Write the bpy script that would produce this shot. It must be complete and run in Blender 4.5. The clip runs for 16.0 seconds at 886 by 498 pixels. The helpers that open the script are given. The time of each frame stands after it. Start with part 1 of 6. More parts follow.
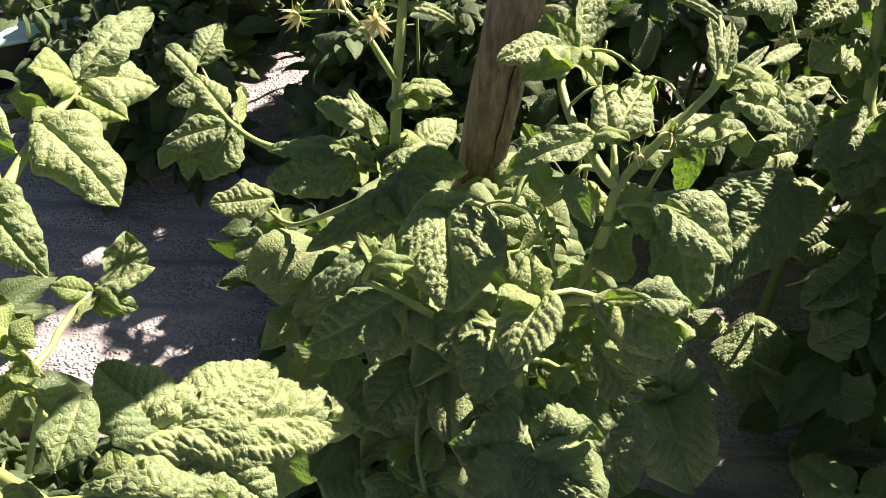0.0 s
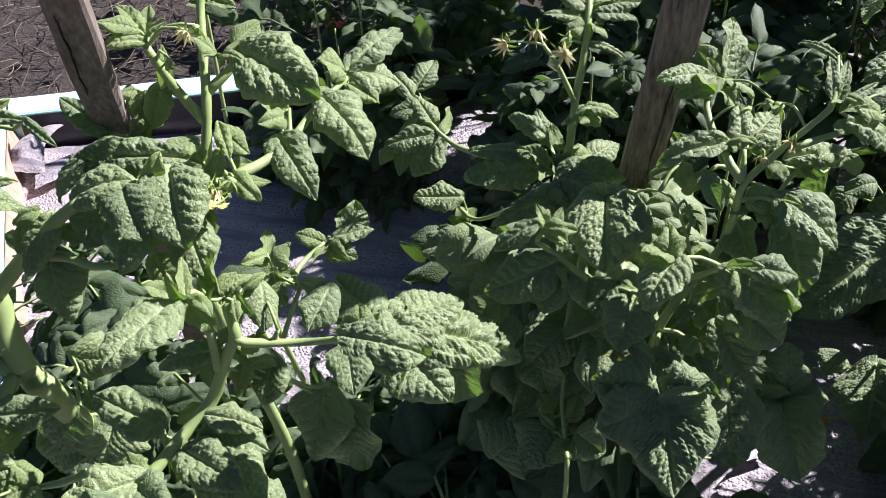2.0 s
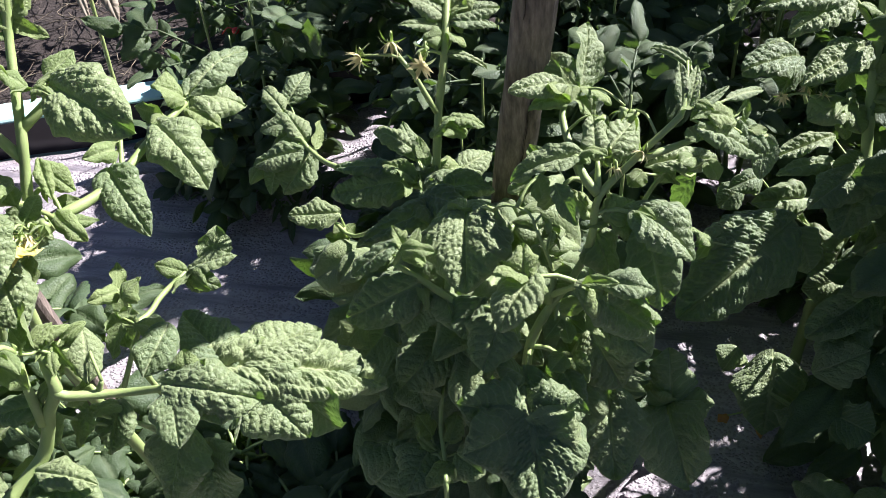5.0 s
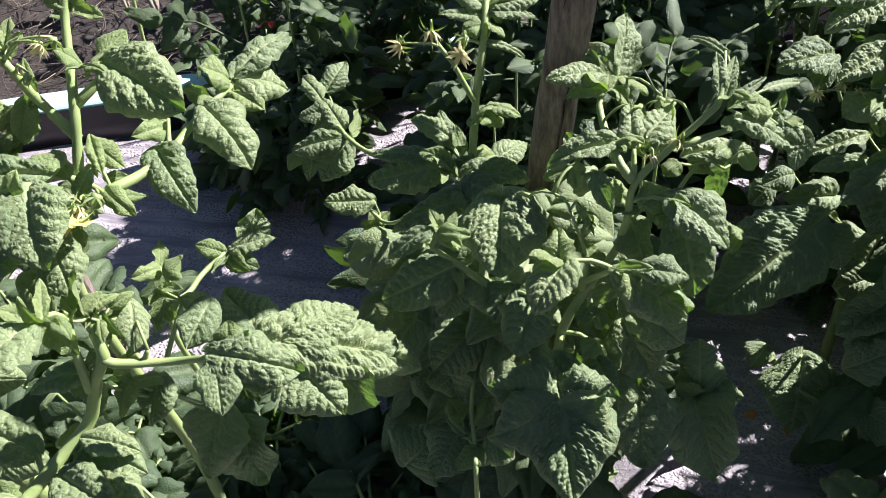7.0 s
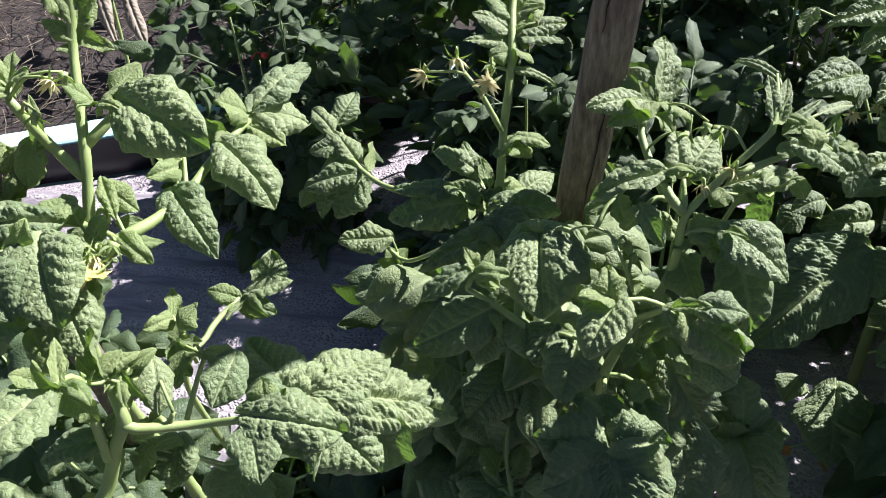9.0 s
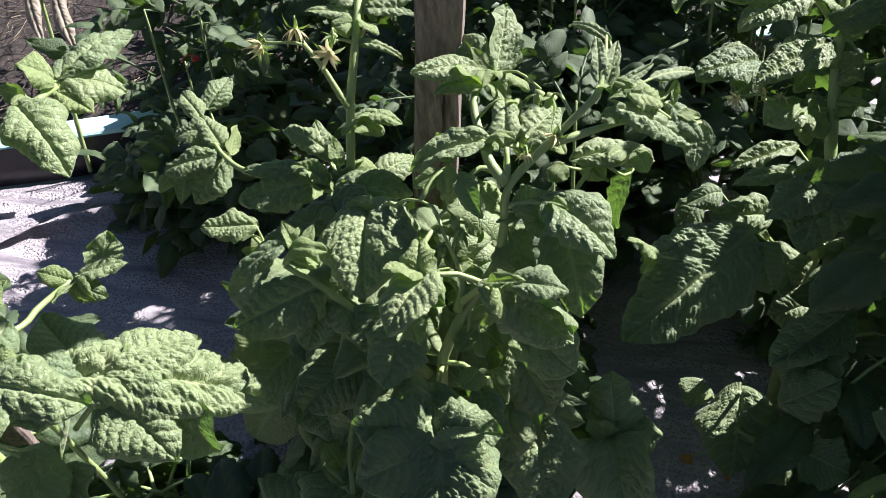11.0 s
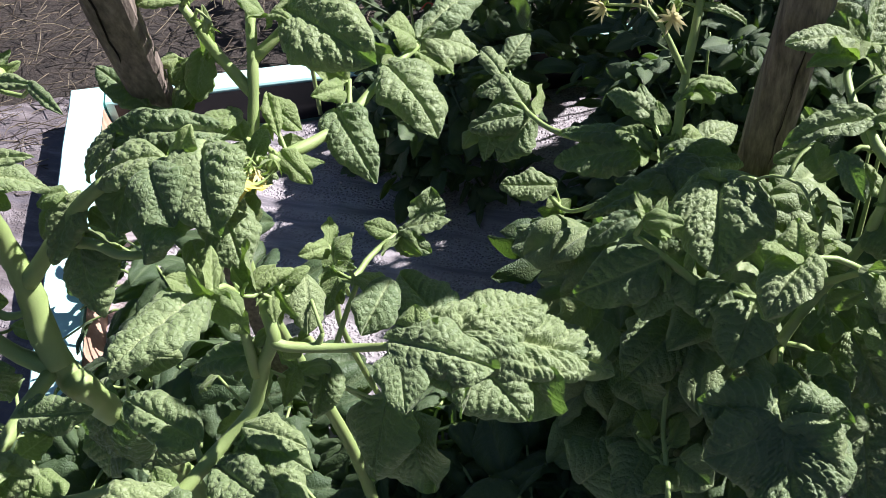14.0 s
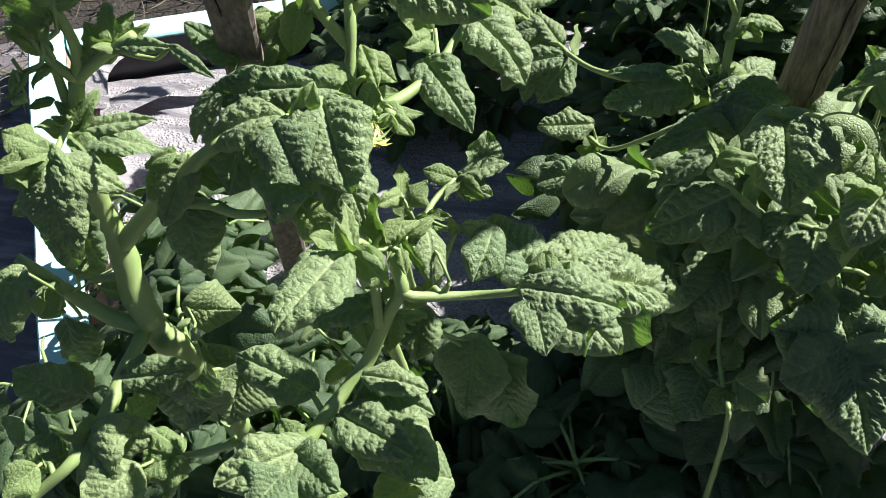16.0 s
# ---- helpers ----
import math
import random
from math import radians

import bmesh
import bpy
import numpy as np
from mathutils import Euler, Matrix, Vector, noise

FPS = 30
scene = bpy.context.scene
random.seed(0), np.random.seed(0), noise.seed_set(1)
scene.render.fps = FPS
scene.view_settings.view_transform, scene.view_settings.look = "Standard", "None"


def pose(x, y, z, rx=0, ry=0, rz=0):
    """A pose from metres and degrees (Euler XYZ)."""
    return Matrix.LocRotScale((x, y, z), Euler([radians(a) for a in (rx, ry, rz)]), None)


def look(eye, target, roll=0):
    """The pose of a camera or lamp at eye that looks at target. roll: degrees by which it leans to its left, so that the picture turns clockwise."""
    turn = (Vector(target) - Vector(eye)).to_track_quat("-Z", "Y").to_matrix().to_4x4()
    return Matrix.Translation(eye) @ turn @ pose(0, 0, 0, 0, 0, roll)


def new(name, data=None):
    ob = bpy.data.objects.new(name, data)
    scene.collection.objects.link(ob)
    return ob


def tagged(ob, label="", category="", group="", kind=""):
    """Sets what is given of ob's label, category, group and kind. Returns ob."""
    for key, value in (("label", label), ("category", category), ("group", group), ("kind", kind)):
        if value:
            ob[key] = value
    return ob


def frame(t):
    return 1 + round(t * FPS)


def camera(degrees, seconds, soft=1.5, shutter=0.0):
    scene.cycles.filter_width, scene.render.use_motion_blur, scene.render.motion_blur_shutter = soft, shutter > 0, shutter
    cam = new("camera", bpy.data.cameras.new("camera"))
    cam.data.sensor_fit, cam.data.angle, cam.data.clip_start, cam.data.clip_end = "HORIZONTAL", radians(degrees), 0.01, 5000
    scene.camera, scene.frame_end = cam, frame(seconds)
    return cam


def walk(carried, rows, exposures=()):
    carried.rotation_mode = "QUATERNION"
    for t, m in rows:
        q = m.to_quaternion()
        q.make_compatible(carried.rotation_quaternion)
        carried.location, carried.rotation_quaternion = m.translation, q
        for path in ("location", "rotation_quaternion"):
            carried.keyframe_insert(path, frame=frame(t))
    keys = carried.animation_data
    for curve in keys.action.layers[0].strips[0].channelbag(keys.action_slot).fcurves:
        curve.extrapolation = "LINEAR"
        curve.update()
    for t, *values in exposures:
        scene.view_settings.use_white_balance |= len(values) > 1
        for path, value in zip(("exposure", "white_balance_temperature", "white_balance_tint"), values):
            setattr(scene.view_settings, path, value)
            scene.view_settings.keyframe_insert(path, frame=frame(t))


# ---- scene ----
cam = camera(52.0, 16.0, 0.6)
PATH = [
    (0, (-0.0126, -0.0050, 1.2415), (-0.1111, 1.3370, -0.2377), -0.36),
    (0.5, (0.0415, -0.1050, 1.2543), (-0.1871, 1.2780, -0.1721), -0.18),
    (1, (0.0393, -0.1970, 1.2792), (-0.3166, 1.2260, -0.0800), -1.63),
    (1.5, (0.0227, -0.2450, 1.3078), (-0.4006, 1.2050, -0.0030), -2.79),
    (2, (0.0038, -0.2610, 1.3062), (-0.4343, 1.1810, -0.0080), -3.30),
    (2.5, (0.0371, -0.2510, 1.3151), (-0.3637, 1.1910, -0.0119), -3.70),
    (3, (0.0717, -0.2460, 1.3101), (-0.2667, 1.2400, 0.0147), -3.21),
    (3.2, (0.0915, -0.2390, 1.3129), (-0.2196, 1.2600, 0.0269), -2.71),
    (5.5, (0.1004, -0.1810, 1.3036), (-0.2513, 1.2520, -0.0462), -4.15),
    (6, (0.1045, -0.1870, 1.3029), (-0.2339, 1.2460, -0.0507), -3.72),
    (6.5, (0.1097, -0.1980, 1.3004), (-0.2266, 1.2360, -0.0531), -3.52),
    (7, (0.0906, -0.2140, 1.3007), (-0.3071, 1.2270, -0.0280), -3.99),
    (7.5, (0.0486, -0.2140, 1.2991), (-0.3875, 1.2400, -0.0039), -4.53),
    (8, (-0.0211, -0.1890, 1.2920), (-0.4432, 1.2700, -0.0098), -5.41),
    (8.5, (-0.0619, -0.1870, 1.2773), (-0.4702, 1.2780, -0.0222), -5.60),
    (9, (0.0178, -0.1710, 1.2723), (-0.3344, 1.3190, -0.0143), -3.96),
    (9.2, (0.0767, -0.1590, 1.2644), (-0.2489, 1.3520, -0.0048), -3.08),
    (11.3, (0.1966, -0.1250, 1.1785), (-0.2061, 1.4040, -0.0473), -4.09),
    (11.5, (0.1967, -0.1250, 1.1775), (-0.2085, 1.4080, -0.0424), -3.81),
    (12, (0.1654, -0.1310, 1.1798), (-0.2550, 1.4170, -0.0154), -3.49),
    (12.5, (0.1256, -0.1370, 1.1763), (-0.3715, 1.3720, -0.0376), -4.35),
    (13, (0.0777, -0.1560, 1.1962), (-0.5055, 1.2900, -0.0554), -6.41),
    (13.5, (0.0427, -0.1590, 1.2062), (-0.5800, 1.2330, -0.0870), -7.50),
    (14, (0.0017, -0.1610, 1.2157), (-0.6655, 1.2040, -0.0854), -8.28),
    (14.5, (-0.0358, -0.1730, 1.2314), (-0.7187, 1.1910, -0.0620), -8.33),
    (15, (-0.0554, -0.1720, 1.2257), (-0.6437, 1.1660, -0.1397), -7.44),
    (15.5, (-0.0997, -0.2050, 1.2500), (-0.6213, 1.1080, -0.1659), -7.34),
    (16, (-0.1434, -0.2160, 1.2562), (-0.6219, 1.1010, -0.1710), -6.50),
]

EXPOSURES = [(0.0, 1.97, 6900, 19), (0.5, 1.96, 6300, 20), (0.9, 1.74, 5700, 21), (1.5, 1.59, 5550, 22), (2.1, 1.47, 5500, 24), (3.0, 1.59, 5500, 24), (5.5, 1.63, 5600, 21), (7.0, 1.61, 5600, 21),
             (8.0, 1.51, 5550, 21), (9.0, 1.57, 5550, 21), (11.5, 1.63, 5600, 20), (12.5, 1.58, 5600, 18), (13.5, 1.44, 5600, 17), (14.8, 1.34, 5600, 18), (15.5, 1.35, 5600, 15), (16.0, 1.41, 5650, 7)]
walk(cam, [(t, look(eye, target, roll)) for t, eye, target, roll in PATH], EXPOSURES)

# ---------------------------------------------------------------- light
SUN_AZIMUTH, SUN_HEIGHT = 50.0, 41.0          # degrees from +y towards +x, degrees up
sky_world = bpy.data.worlds.new("sky")
scene.world = sky_world
sky_world.use_nodes = True
wn = sky_world.node_tree.nodes
sky = wn.new("ShaderNodeTexSky")
sky.sky_type, sky.sun_disc = "NISHITA", False
sky.sun_elevation, sky.sun_rotation = radians(SUN_HEIGHT), radians(SUN_AZIMUTH)
wn["Background"].inputs["Strength"].default_value = 0.020
sky_world.node_tree.links.new(sky.outputs[0], wn["Background"].inputs["Color"])

sun_data = bpy.data.lights.new("sun", "SUN")
sun_data.energy, sun_data.angle, sun_data.color = 4.8, radians(0.55), (1.0, 0.93, 0.79)
sun = new("sun", sun_data)
toward = Vector((math.sin(radians(SUN_AZIMUTH)) * math.cos(radians(SUN_HEIGHT)),
                 math.cos(radians(SUN_AZIMUTH)) * math.cos(radians(SUN_HEIGHT)), math.sin(radians(SUN_HEIGHT))))
sun.matrix_world = look(toward * 20, (0, 0, 0))


# ---------------------------------------------------------------- materials
class Mat:
    """A small wrapper to build node materials in few lines."""

    def __init__(self, name):
        self.m = bpy.data.materials.new(name)
        self.m.use_nodes = True
        self.t = self.m.node_tree
        self.b = self.t.nodes["Principled BSDF"]
        self.o = self.t.nodes["Material Output"]

    def node(self, kind, **values):
        n = self.t.nodes.new(kind)
        for k, v in values.items():
            n.inputs[k.replace("_", " ")].default_value = v
        return n

    def link(self, a, b):
        self.t.links.new(a, b)

    def ramp(self, fac, *stops):
        r = self.node("ShaderNodeValToRGB")
        while len(r.color_ramp.elements) < len(stops):
            r.color_ramp.elements.new(0.5)
        for e, (p, c) in zip(r.color_ramp.elements, stops):
            e.position, e.color = p, (*c, 1) if len(c) == 3 else c
        self.link(fac, r.inputs[0])
        return r.outputs[0]

    def coords(self, kind="Object"):
        return self.node("ShaderNodeTexCoord").outputs[kind]

    def noise(self, vec, scale, detail=4.0, rough=0.55):
        n = self.node("ShaderNodeTexNoise", Scale=scale, Detail=detail, Roughness=rough)
        self.link(vec, n.inputs["Vector"])
        return n.outputs["Fac"]

    def mix(self, fac, a, b, blend="MIX"):
        n = self.node("ShaderNodeMix")
        n.data_type, n.blend_type = "RGBA", blend
        for v, s in ((fac, 0), (a, 6), (b, 7)):
            if isinstance(v, (int, float)):
                n.inputs[s].default_value = v
            elif isinstance(v, tuple):
                n.inputs[s].default_value = (*v, 1)
            else:
                self.link(v, n.inputs[s])
        return n.outputs[2]

    def bump(self, height, strength, distance, normal=None):
        n = self.node("ShaderNodeBump", Strength=strength, Distance=distance)
        self.link(height, n.inputs["Height"])
        if normal is not None:
            self.link(normal, n.inputs["Normal"])
        return n.outputs[0]

    def math(self, op, a, b=0.0):
        n = self.node("ShaderNodeMath")
        n.operation = op
        for v, s in ((a, 0), (b, 1)):
            if isinstance(v, (int, float)):
                n.inputs[s].default_value = v
            else:
                self.link(v, n.inputs[s])
        return n.outputs[0]


def leaf_material(name, dark, light, vein, glow, translucency, down=0.22):
    """Crinkled tomato leaf: matt green skin with pale veins that lets sunlight through."""
    k = Mat(name)
    uv = k.coords("UV")
    rnd = k.node("ShaderNodeObjectInfo").outputs["Random"]
    isl = k.node("ShaderNodeNewGeometry").outputs["Random Per Island"]
    pos = k.coords("Object")
    blotch = k.noise(pos, 22.0, 3.0)
    fine = k.noise(pos, 420.0, 3.0)
    either = k.math("FRACT", k.math("ADD", rnd, isl))
    base = k.mix(k.math("MULTIPLY", either, 0.8), dark, light)
    base = k.mix(k.math("MULTIPLY", blotch, 0.5), base, light)
    base = k.mix(k.math("MULTIPLY", fine, 0.25), base, dark)
    at = k.node("ShaderNodeAttribute")
    at.attribute_name = "vein"
    base = k.mix(k.math("MULTIPLY", at.outputs["Fac"], 0.7), base, vein)
    k.link(base, k.b.inputs["Base Color"])
    k.b.inputs["Roughness"].default_value = 0.52
    k.b.inputs["Specular IOR Level"].default_value = 0.44
    k.b.inputs["Sheen Weight"].default_value = down
    k.b.inputs["Sheen Roughness"].default_value = 0.45
    k.b.inputs["Sheen Tint"].default_value = (0.95, 1.0, 0.85, 1)
    cells = k.node("ShaderNodeTexVoronoi", Scale=30.0)
    cells.feature = "DISTANCE_TO_EDGE"
    warp = k.mix(0.035, uv, k.node("ShaderNodeTexNoise", Scale=14.0).outputs["Color"])
    k.link(warp, cells.inputs["Vector"])
    pillow = k.ramp(cells.outputs["Distance"], (0.0, (0, 0, 0)), (0.12, (0.6, 0.6, 0.6)), (0.45, (1, 1, 1)))
    n1 = k.bump(pillow, 0.55, 0.0015)
    n2 = k.bump(fine, 0.06, 0.0005, n1)
    k.link(n2, k.b.inputs["Normal"])
    tr = k.node("ShaderNodeBsdfTranslucent")
    k.link(k.mix(0.75, base, glow), tr.inputs["Color"])
    k.link(n1, tr.inputs["Normal"])
    mx = k.node("ShaderNodeMixShader")
    mx.inputs[0].default_value = translucency
    k.link(k.b.outputs[0], mx.inputs[1])
    k.link(tr.outputs[0], mx.inputs[2])
    k.link(mx.outputs[0], k.o.inputs["Surface"])
    return k.m


LEAF = leaf_material("leaf_green", (0.088, 0.138, 0.058), (0.266, 0.314, 0.132), (0.37, 0.42, 0.20), (0.30, 0.60, 0.03), 0.19)
LEAF_YOUNG = leaf_material("leaf_young", (0.145, 0.205, 0.066), (0.270, 0.325, 0.114), (0.36, 0.43, 0.18), (0.36, 0.62, 0.04), 0.26)
# darker copy of the leaf green: shade of deep foliage put into colour
LEAF_SHADED = leaf_material("leaf_shaded", (0.040, 0.072, 0.030), (0.084, 0.122, 0.048), (0.13, 0.17, 0.075), (0.22, 0.42, 0.03), 0.22, 0.06)


def stem_material():
    k = Mat("stem_green")
    pos = k.coords()
    n = k.noise(pos, 45.0)
    f = k.noise(pos, 900.0, 2.0)
    c = k.mix(n, (0.21, 0.30, 0.085), (0.31, 0.39, 0.13))
    c = k.mix(k.math("MULTIPLY", f, 0.3), c, (0.46, 0.50, 0.24))
    k.link(c, k.b.inputs["Base Color"])
    k.b.inputs["Roughness"].default_value = 0.5
    k.b.inputs["Subsurface Weight"].default_value = 0.12
    k.b.inputs["Subsurface Radius"].default_value = (0.004, 0.006, 0.002)
    k.link(k.bump(f, 0.5, 0.0008), k.b.inputs["Normal"])
    return k.m


STEM = stem_material()


def petal_material(name, a, b, trans):
    k = Mat(name)
    c = k.mix(k.noise(k.coords(), 160.0), a, b)
    k.link(c, k.b.inputs["Base Color"])
    k.b.inputs["Roughness"].default_value = 0.6
    tr = k.node("ShaderNodeBsdfTranslucent")
    k.link(c, tr.inputs["Color"])
    mx = k.node("ShaderNodeMixShader")
    mx.inputs[0].default_value = trans
    k.link(k.b.outputs[0], mx.inputs[1])
    k.link(tr.outputs[0], mx.inputs[2])
    k.link(mx.outputs[0], k.o.inputs["Surface"])
    return k.m


YELLOW = petal_material("petal_yellow", (0.82, 0.68, 0.10), (0.90, 0.84, 0.34), 0.4)
WILTED = petal_material("petal_wilted", (0.55, 0.45, 0.20), (0.80, 0.76, 0.46), 0.4)
DRY = petal_material("dry_leaf", (0.19, 0.15, 0.10), (0.34, 0.29, 0.21), 0.2)
RUST = petal_material("dead_leaf_orange", (0.35, 0.14, 0.03), (0.50, 0.26, 0.06), 0.2)
TOMATO = petal_material("ripe_fruit", (0.55, 0.03, 0.02), (0.70, 0.05, 0.03), 0.0)


def wood_material():
    k = Mat("weathered_wood")
    pos = k.coords()
    mp = k.node("ShaderNodeMapping")
    mp.inputs["Scale"].default_value = (1, 1, 0.05)
    k.link(pos, mp.inputs["Vector"])
    g = k.noise(mp.outputs[0], 190.0, 6.0, 0.65)
    big = k.noise(mp.outputs[0], 40.0, 3.0)
    patch = k.noise(pos, 9.0)
    c = k.ramp(g, (0.3, (0.055, 0.040, 0.030)), (0.5, (0.19, 0.142, 0.110)), (0.72, (0.36, 0.29, 0.235)))
    c = k.mix(k.math("MULTIPLY", patch, 0.45), c, (0.24, 0.20, 0.18))
    k.link(c, k.b.inputs["Base Color"])
    k.b.inputs["Roughness"].default_value = 0.85
    h = k.math("ADD", g, k.math("MULTIPLY", big, 0.8))
    k.link(k.bump(h, 0.9, 0.0025), k.b.inputs["Normal"])
    return k.m


WOOD = wood_material()


def mint_material():
    k = Mat("mint_paint")
    pos = k.coords()
    worn = k.ramp(k.noise(pos, 14.0, 8.0, 0.7), (0.60, (0, 0, 0)), (0.68, (1, 1, 1)))
    c = k.mix(k.noise(pos, 60.0), (0.42, 0.72, 0.68), (0.56, 0.80, 0.77))
    c = k.mix(k.math("MULTIPLY", worn, 0.6), c, (0.55, 0.42, 0.33))
    k.link(c, k.b.inputs["Base Color"])
    k.b.inputs["Roughness"].default_value = 0.5
    k.link(k.bump(k.noise(pos, 120.0, 4.0), 0.2, 0.001), k.b.inputs["Normal"])
    return k.m


MINT = mint_material()


def raw_board_material():
    k = Mat("raw_board")
    pos = k.coords()
    c = k.ramp(k.noise(pos, 35.0, 6.0, 0.65), (0.3, (0.30, 0.17, 0.11)), (0.7, (0.52, 0.34, 0.25)))
    k.link(c, k.b.inputs["Base Color"])
    k.b.inputs["Roughness"].default_value = 0.8
    return k.m


RAW = raw_board_material()


def film_material(name, tint, gloss=0.6, rough=0.30):
    """Mulch film with condensation beads under it, blotched, streaked along its folds and wrinkled."""
    k = Mat(name)
    pos = k.coords()
    big = k.noise(pos, 5.0, 4.0)
    mid = k.noise(pos, 26.0, 5.0)
    c = k.mix(big, tint[0], tint[1])
    c = k.mix(k.math("MULTIPLY", mid, 0.5), c, (0.33, 0.29, 0.31))
    mp = k.node("ShaderNodeMapping")
    mp.inputs["Rotation"].default_value = (0, 0, radians(-23))
    mp.inputs["Scale"].default_value = (1.6, 13.0, 1.0)
    k.link(pos, mp.inputs["Vector"])
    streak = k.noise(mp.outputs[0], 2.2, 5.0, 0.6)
    # pale streaks put light caught on folds into the colour; dark bands between
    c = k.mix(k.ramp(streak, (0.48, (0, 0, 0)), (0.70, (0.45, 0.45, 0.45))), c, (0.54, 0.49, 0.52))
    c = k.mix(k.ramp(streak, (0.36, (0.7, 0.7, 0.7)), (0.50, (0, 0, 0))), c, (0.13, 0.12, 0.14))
    bead = k.node("ShaderNodeTexVoronoi", Scale=150.0, Randomness=1.0)
    k.link(k.mix(0.012, pos, k.node("ShaderNodeTexNoise", Scale=40.0).outputs["Color"]), bead.inputs["Vector"])
    wet = k.math("MULTIPLY", k.ramp(k.noise(pos, 8.0, 4.0), (0.34, (0, 0, 0)), (0.52, (1, 1, 1))),
                 k.ramp(streak, (0.40, (0.1, 0.1, 0.1)), (0.54, (1, 1, 1))))
    dot = k.ramp(bead.outputs["Distance"], (0.15, (1, 1, 1)), (0.60, (0, 0, 0)))
    beads = k.math("MULTIPLY", dot, wet)
    c = k.mix(k.math("MULTIPLY", beads, 0.12), c, (0.13, 0.12, 0.15))
    k.link(c, k.b.inputs["Base Color"])
    k.link(k.ramp(beads, (0.0, (rough, rough, rough)), (1.0, (0.12, 0.12, 0.12))), k.b.inputs["Roughness"])
    k.b.inputs["Specular IOR Level"].default_value = gloss
    fold = k.bump(k.math("ADD", mid, streak), 0.35, 0.010)
    k.link(k.bump(beads, 0.9, 0.004, fold), k.b.inputs["Normal"])
    return k.m


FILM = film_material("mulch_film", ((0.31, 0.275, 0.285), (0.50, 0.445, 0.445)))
FILM_DARK = film_material("dark_film", ((0.07, 0.055, 0.053), (0.14, 0.110, 0.104)), 0.2, 0.7)


def black_film_material():
    k = Mat("black_film")
    k.link(k.mix(k.noise(k.coords(), 30.0), (0.008, 0.008, 0.012), (0.02, 0.02, 0.026)), k.b.inputs["Base Color"])
    k.b.inputs["Roughness"].default_value = 0.4
    return k.m


BLACK = black_film_material()


def soil_material():
    k = Mat("soil")
    pos = k.coords()
    c = k.ramp(k.noise(pos, 18.0, 8.0, 0.65), (0.3, (0.028, 0.021, 0.017)), (0.6, (0.062, 0.047, 0.039)), (0.8, (0.11, 0.085, 0.068)))
    k.link(c, k.b.inputs["Base Color"])
    k.b.inputs["Roughness"].default_value = 0.95
    k.link(k.bump(k.noise(pos, 60.0, 8.0, 0.7), 1.0, 0.02), k.b.inputs["Normal"])
    return k.m


SOIL = soil_material()


def straw_material():
    k = Mat("straw")
    isl = k.node("ShaderNodeNewGeometry").outputs["Random Per Island"]
    c = k.ramp(isl, (0.0, (0.04, 0.031, 0.022)), (0.6, (0.10, 0.076, 0.05)), (0.95, (0.24, 0.195, 0.13)))
    k.link(c, k.b.inputs["Base Color"])
    k.b.inputs["Roughness"].default_value = 0.8
    return k.m


STRAW = straw_material()


# ---------------------------------------------------------------- building helpers
def mesh_of(name, verts, faces, material, uv=None, vein=None, smooth=True):
    me = bpy.data.meshes.new(name)
    me.from_pydata([tuple(v) for v in verts], [], [tuple(f) for f in faces])
    me.materials.append(material)
    if smooth:
        me.shade_smooth()
    if uv is not None:
        layer = me.uv_layers.new(name="UVMap")
        idx = np.empty(len(me.loops), np.int32)
        me.loops.foreach_get("vertex_index", idx)
        layer.data.foreach_set("uv", np.asarray(uv, np.float32)[idx].ravel())
    if vein is not None:
        a = me.attributes.new("vein", "FLOAT", "POINT")
        a.data.foreach_set("value", np.asarray(vein, np.float32))
    return me


def part(name, me, parent, label="", m=None):
    ob = new(name, me)
    ob.parent = parent
    if m is not None:
        ob.matrix_local = m
    if label:
        tagged(ob, label)
    return ob


def part_bm(name, bm, material, parent=None, label="", smooth=False):
    me = bpy.data.meshes.new(name)
    bm.to_mesh(me)
    bm.free()
    me.materials.append(material)
    if smooth:
        me.shade_smooth()
    ob = new(name, me)
    if parent is not None:
        ob.parent = parent
    if label:
        tagged(ob, label)
    return ob


def smooth_line(points, step):
    """Catmull-Rom through the points."""
    p = [Vector(q) for q in points]
    if len(p) == 2:
        p = [p[0], (p[0] + p[1]) / 2, p[1]]
    ext = [2 * p[0] - p[1], *p, 2 * p[-1] - p[-2]]
    out = []
    for i in range(1, len(ext) - 2):
        a, b, c, d = ext[i - 1:i + 3]
        n = max(2, int((c - b).length / step))
        for j in range(n):
            t = j / n
            out.append(0.5 * ((2 * b) + (c - a) * t + (2 * a - 5 * b + 4 * c - d) * t * t + (3 * b - a - 3 * c + d) * t ** 3))
    out.append(p[-1])
    return out


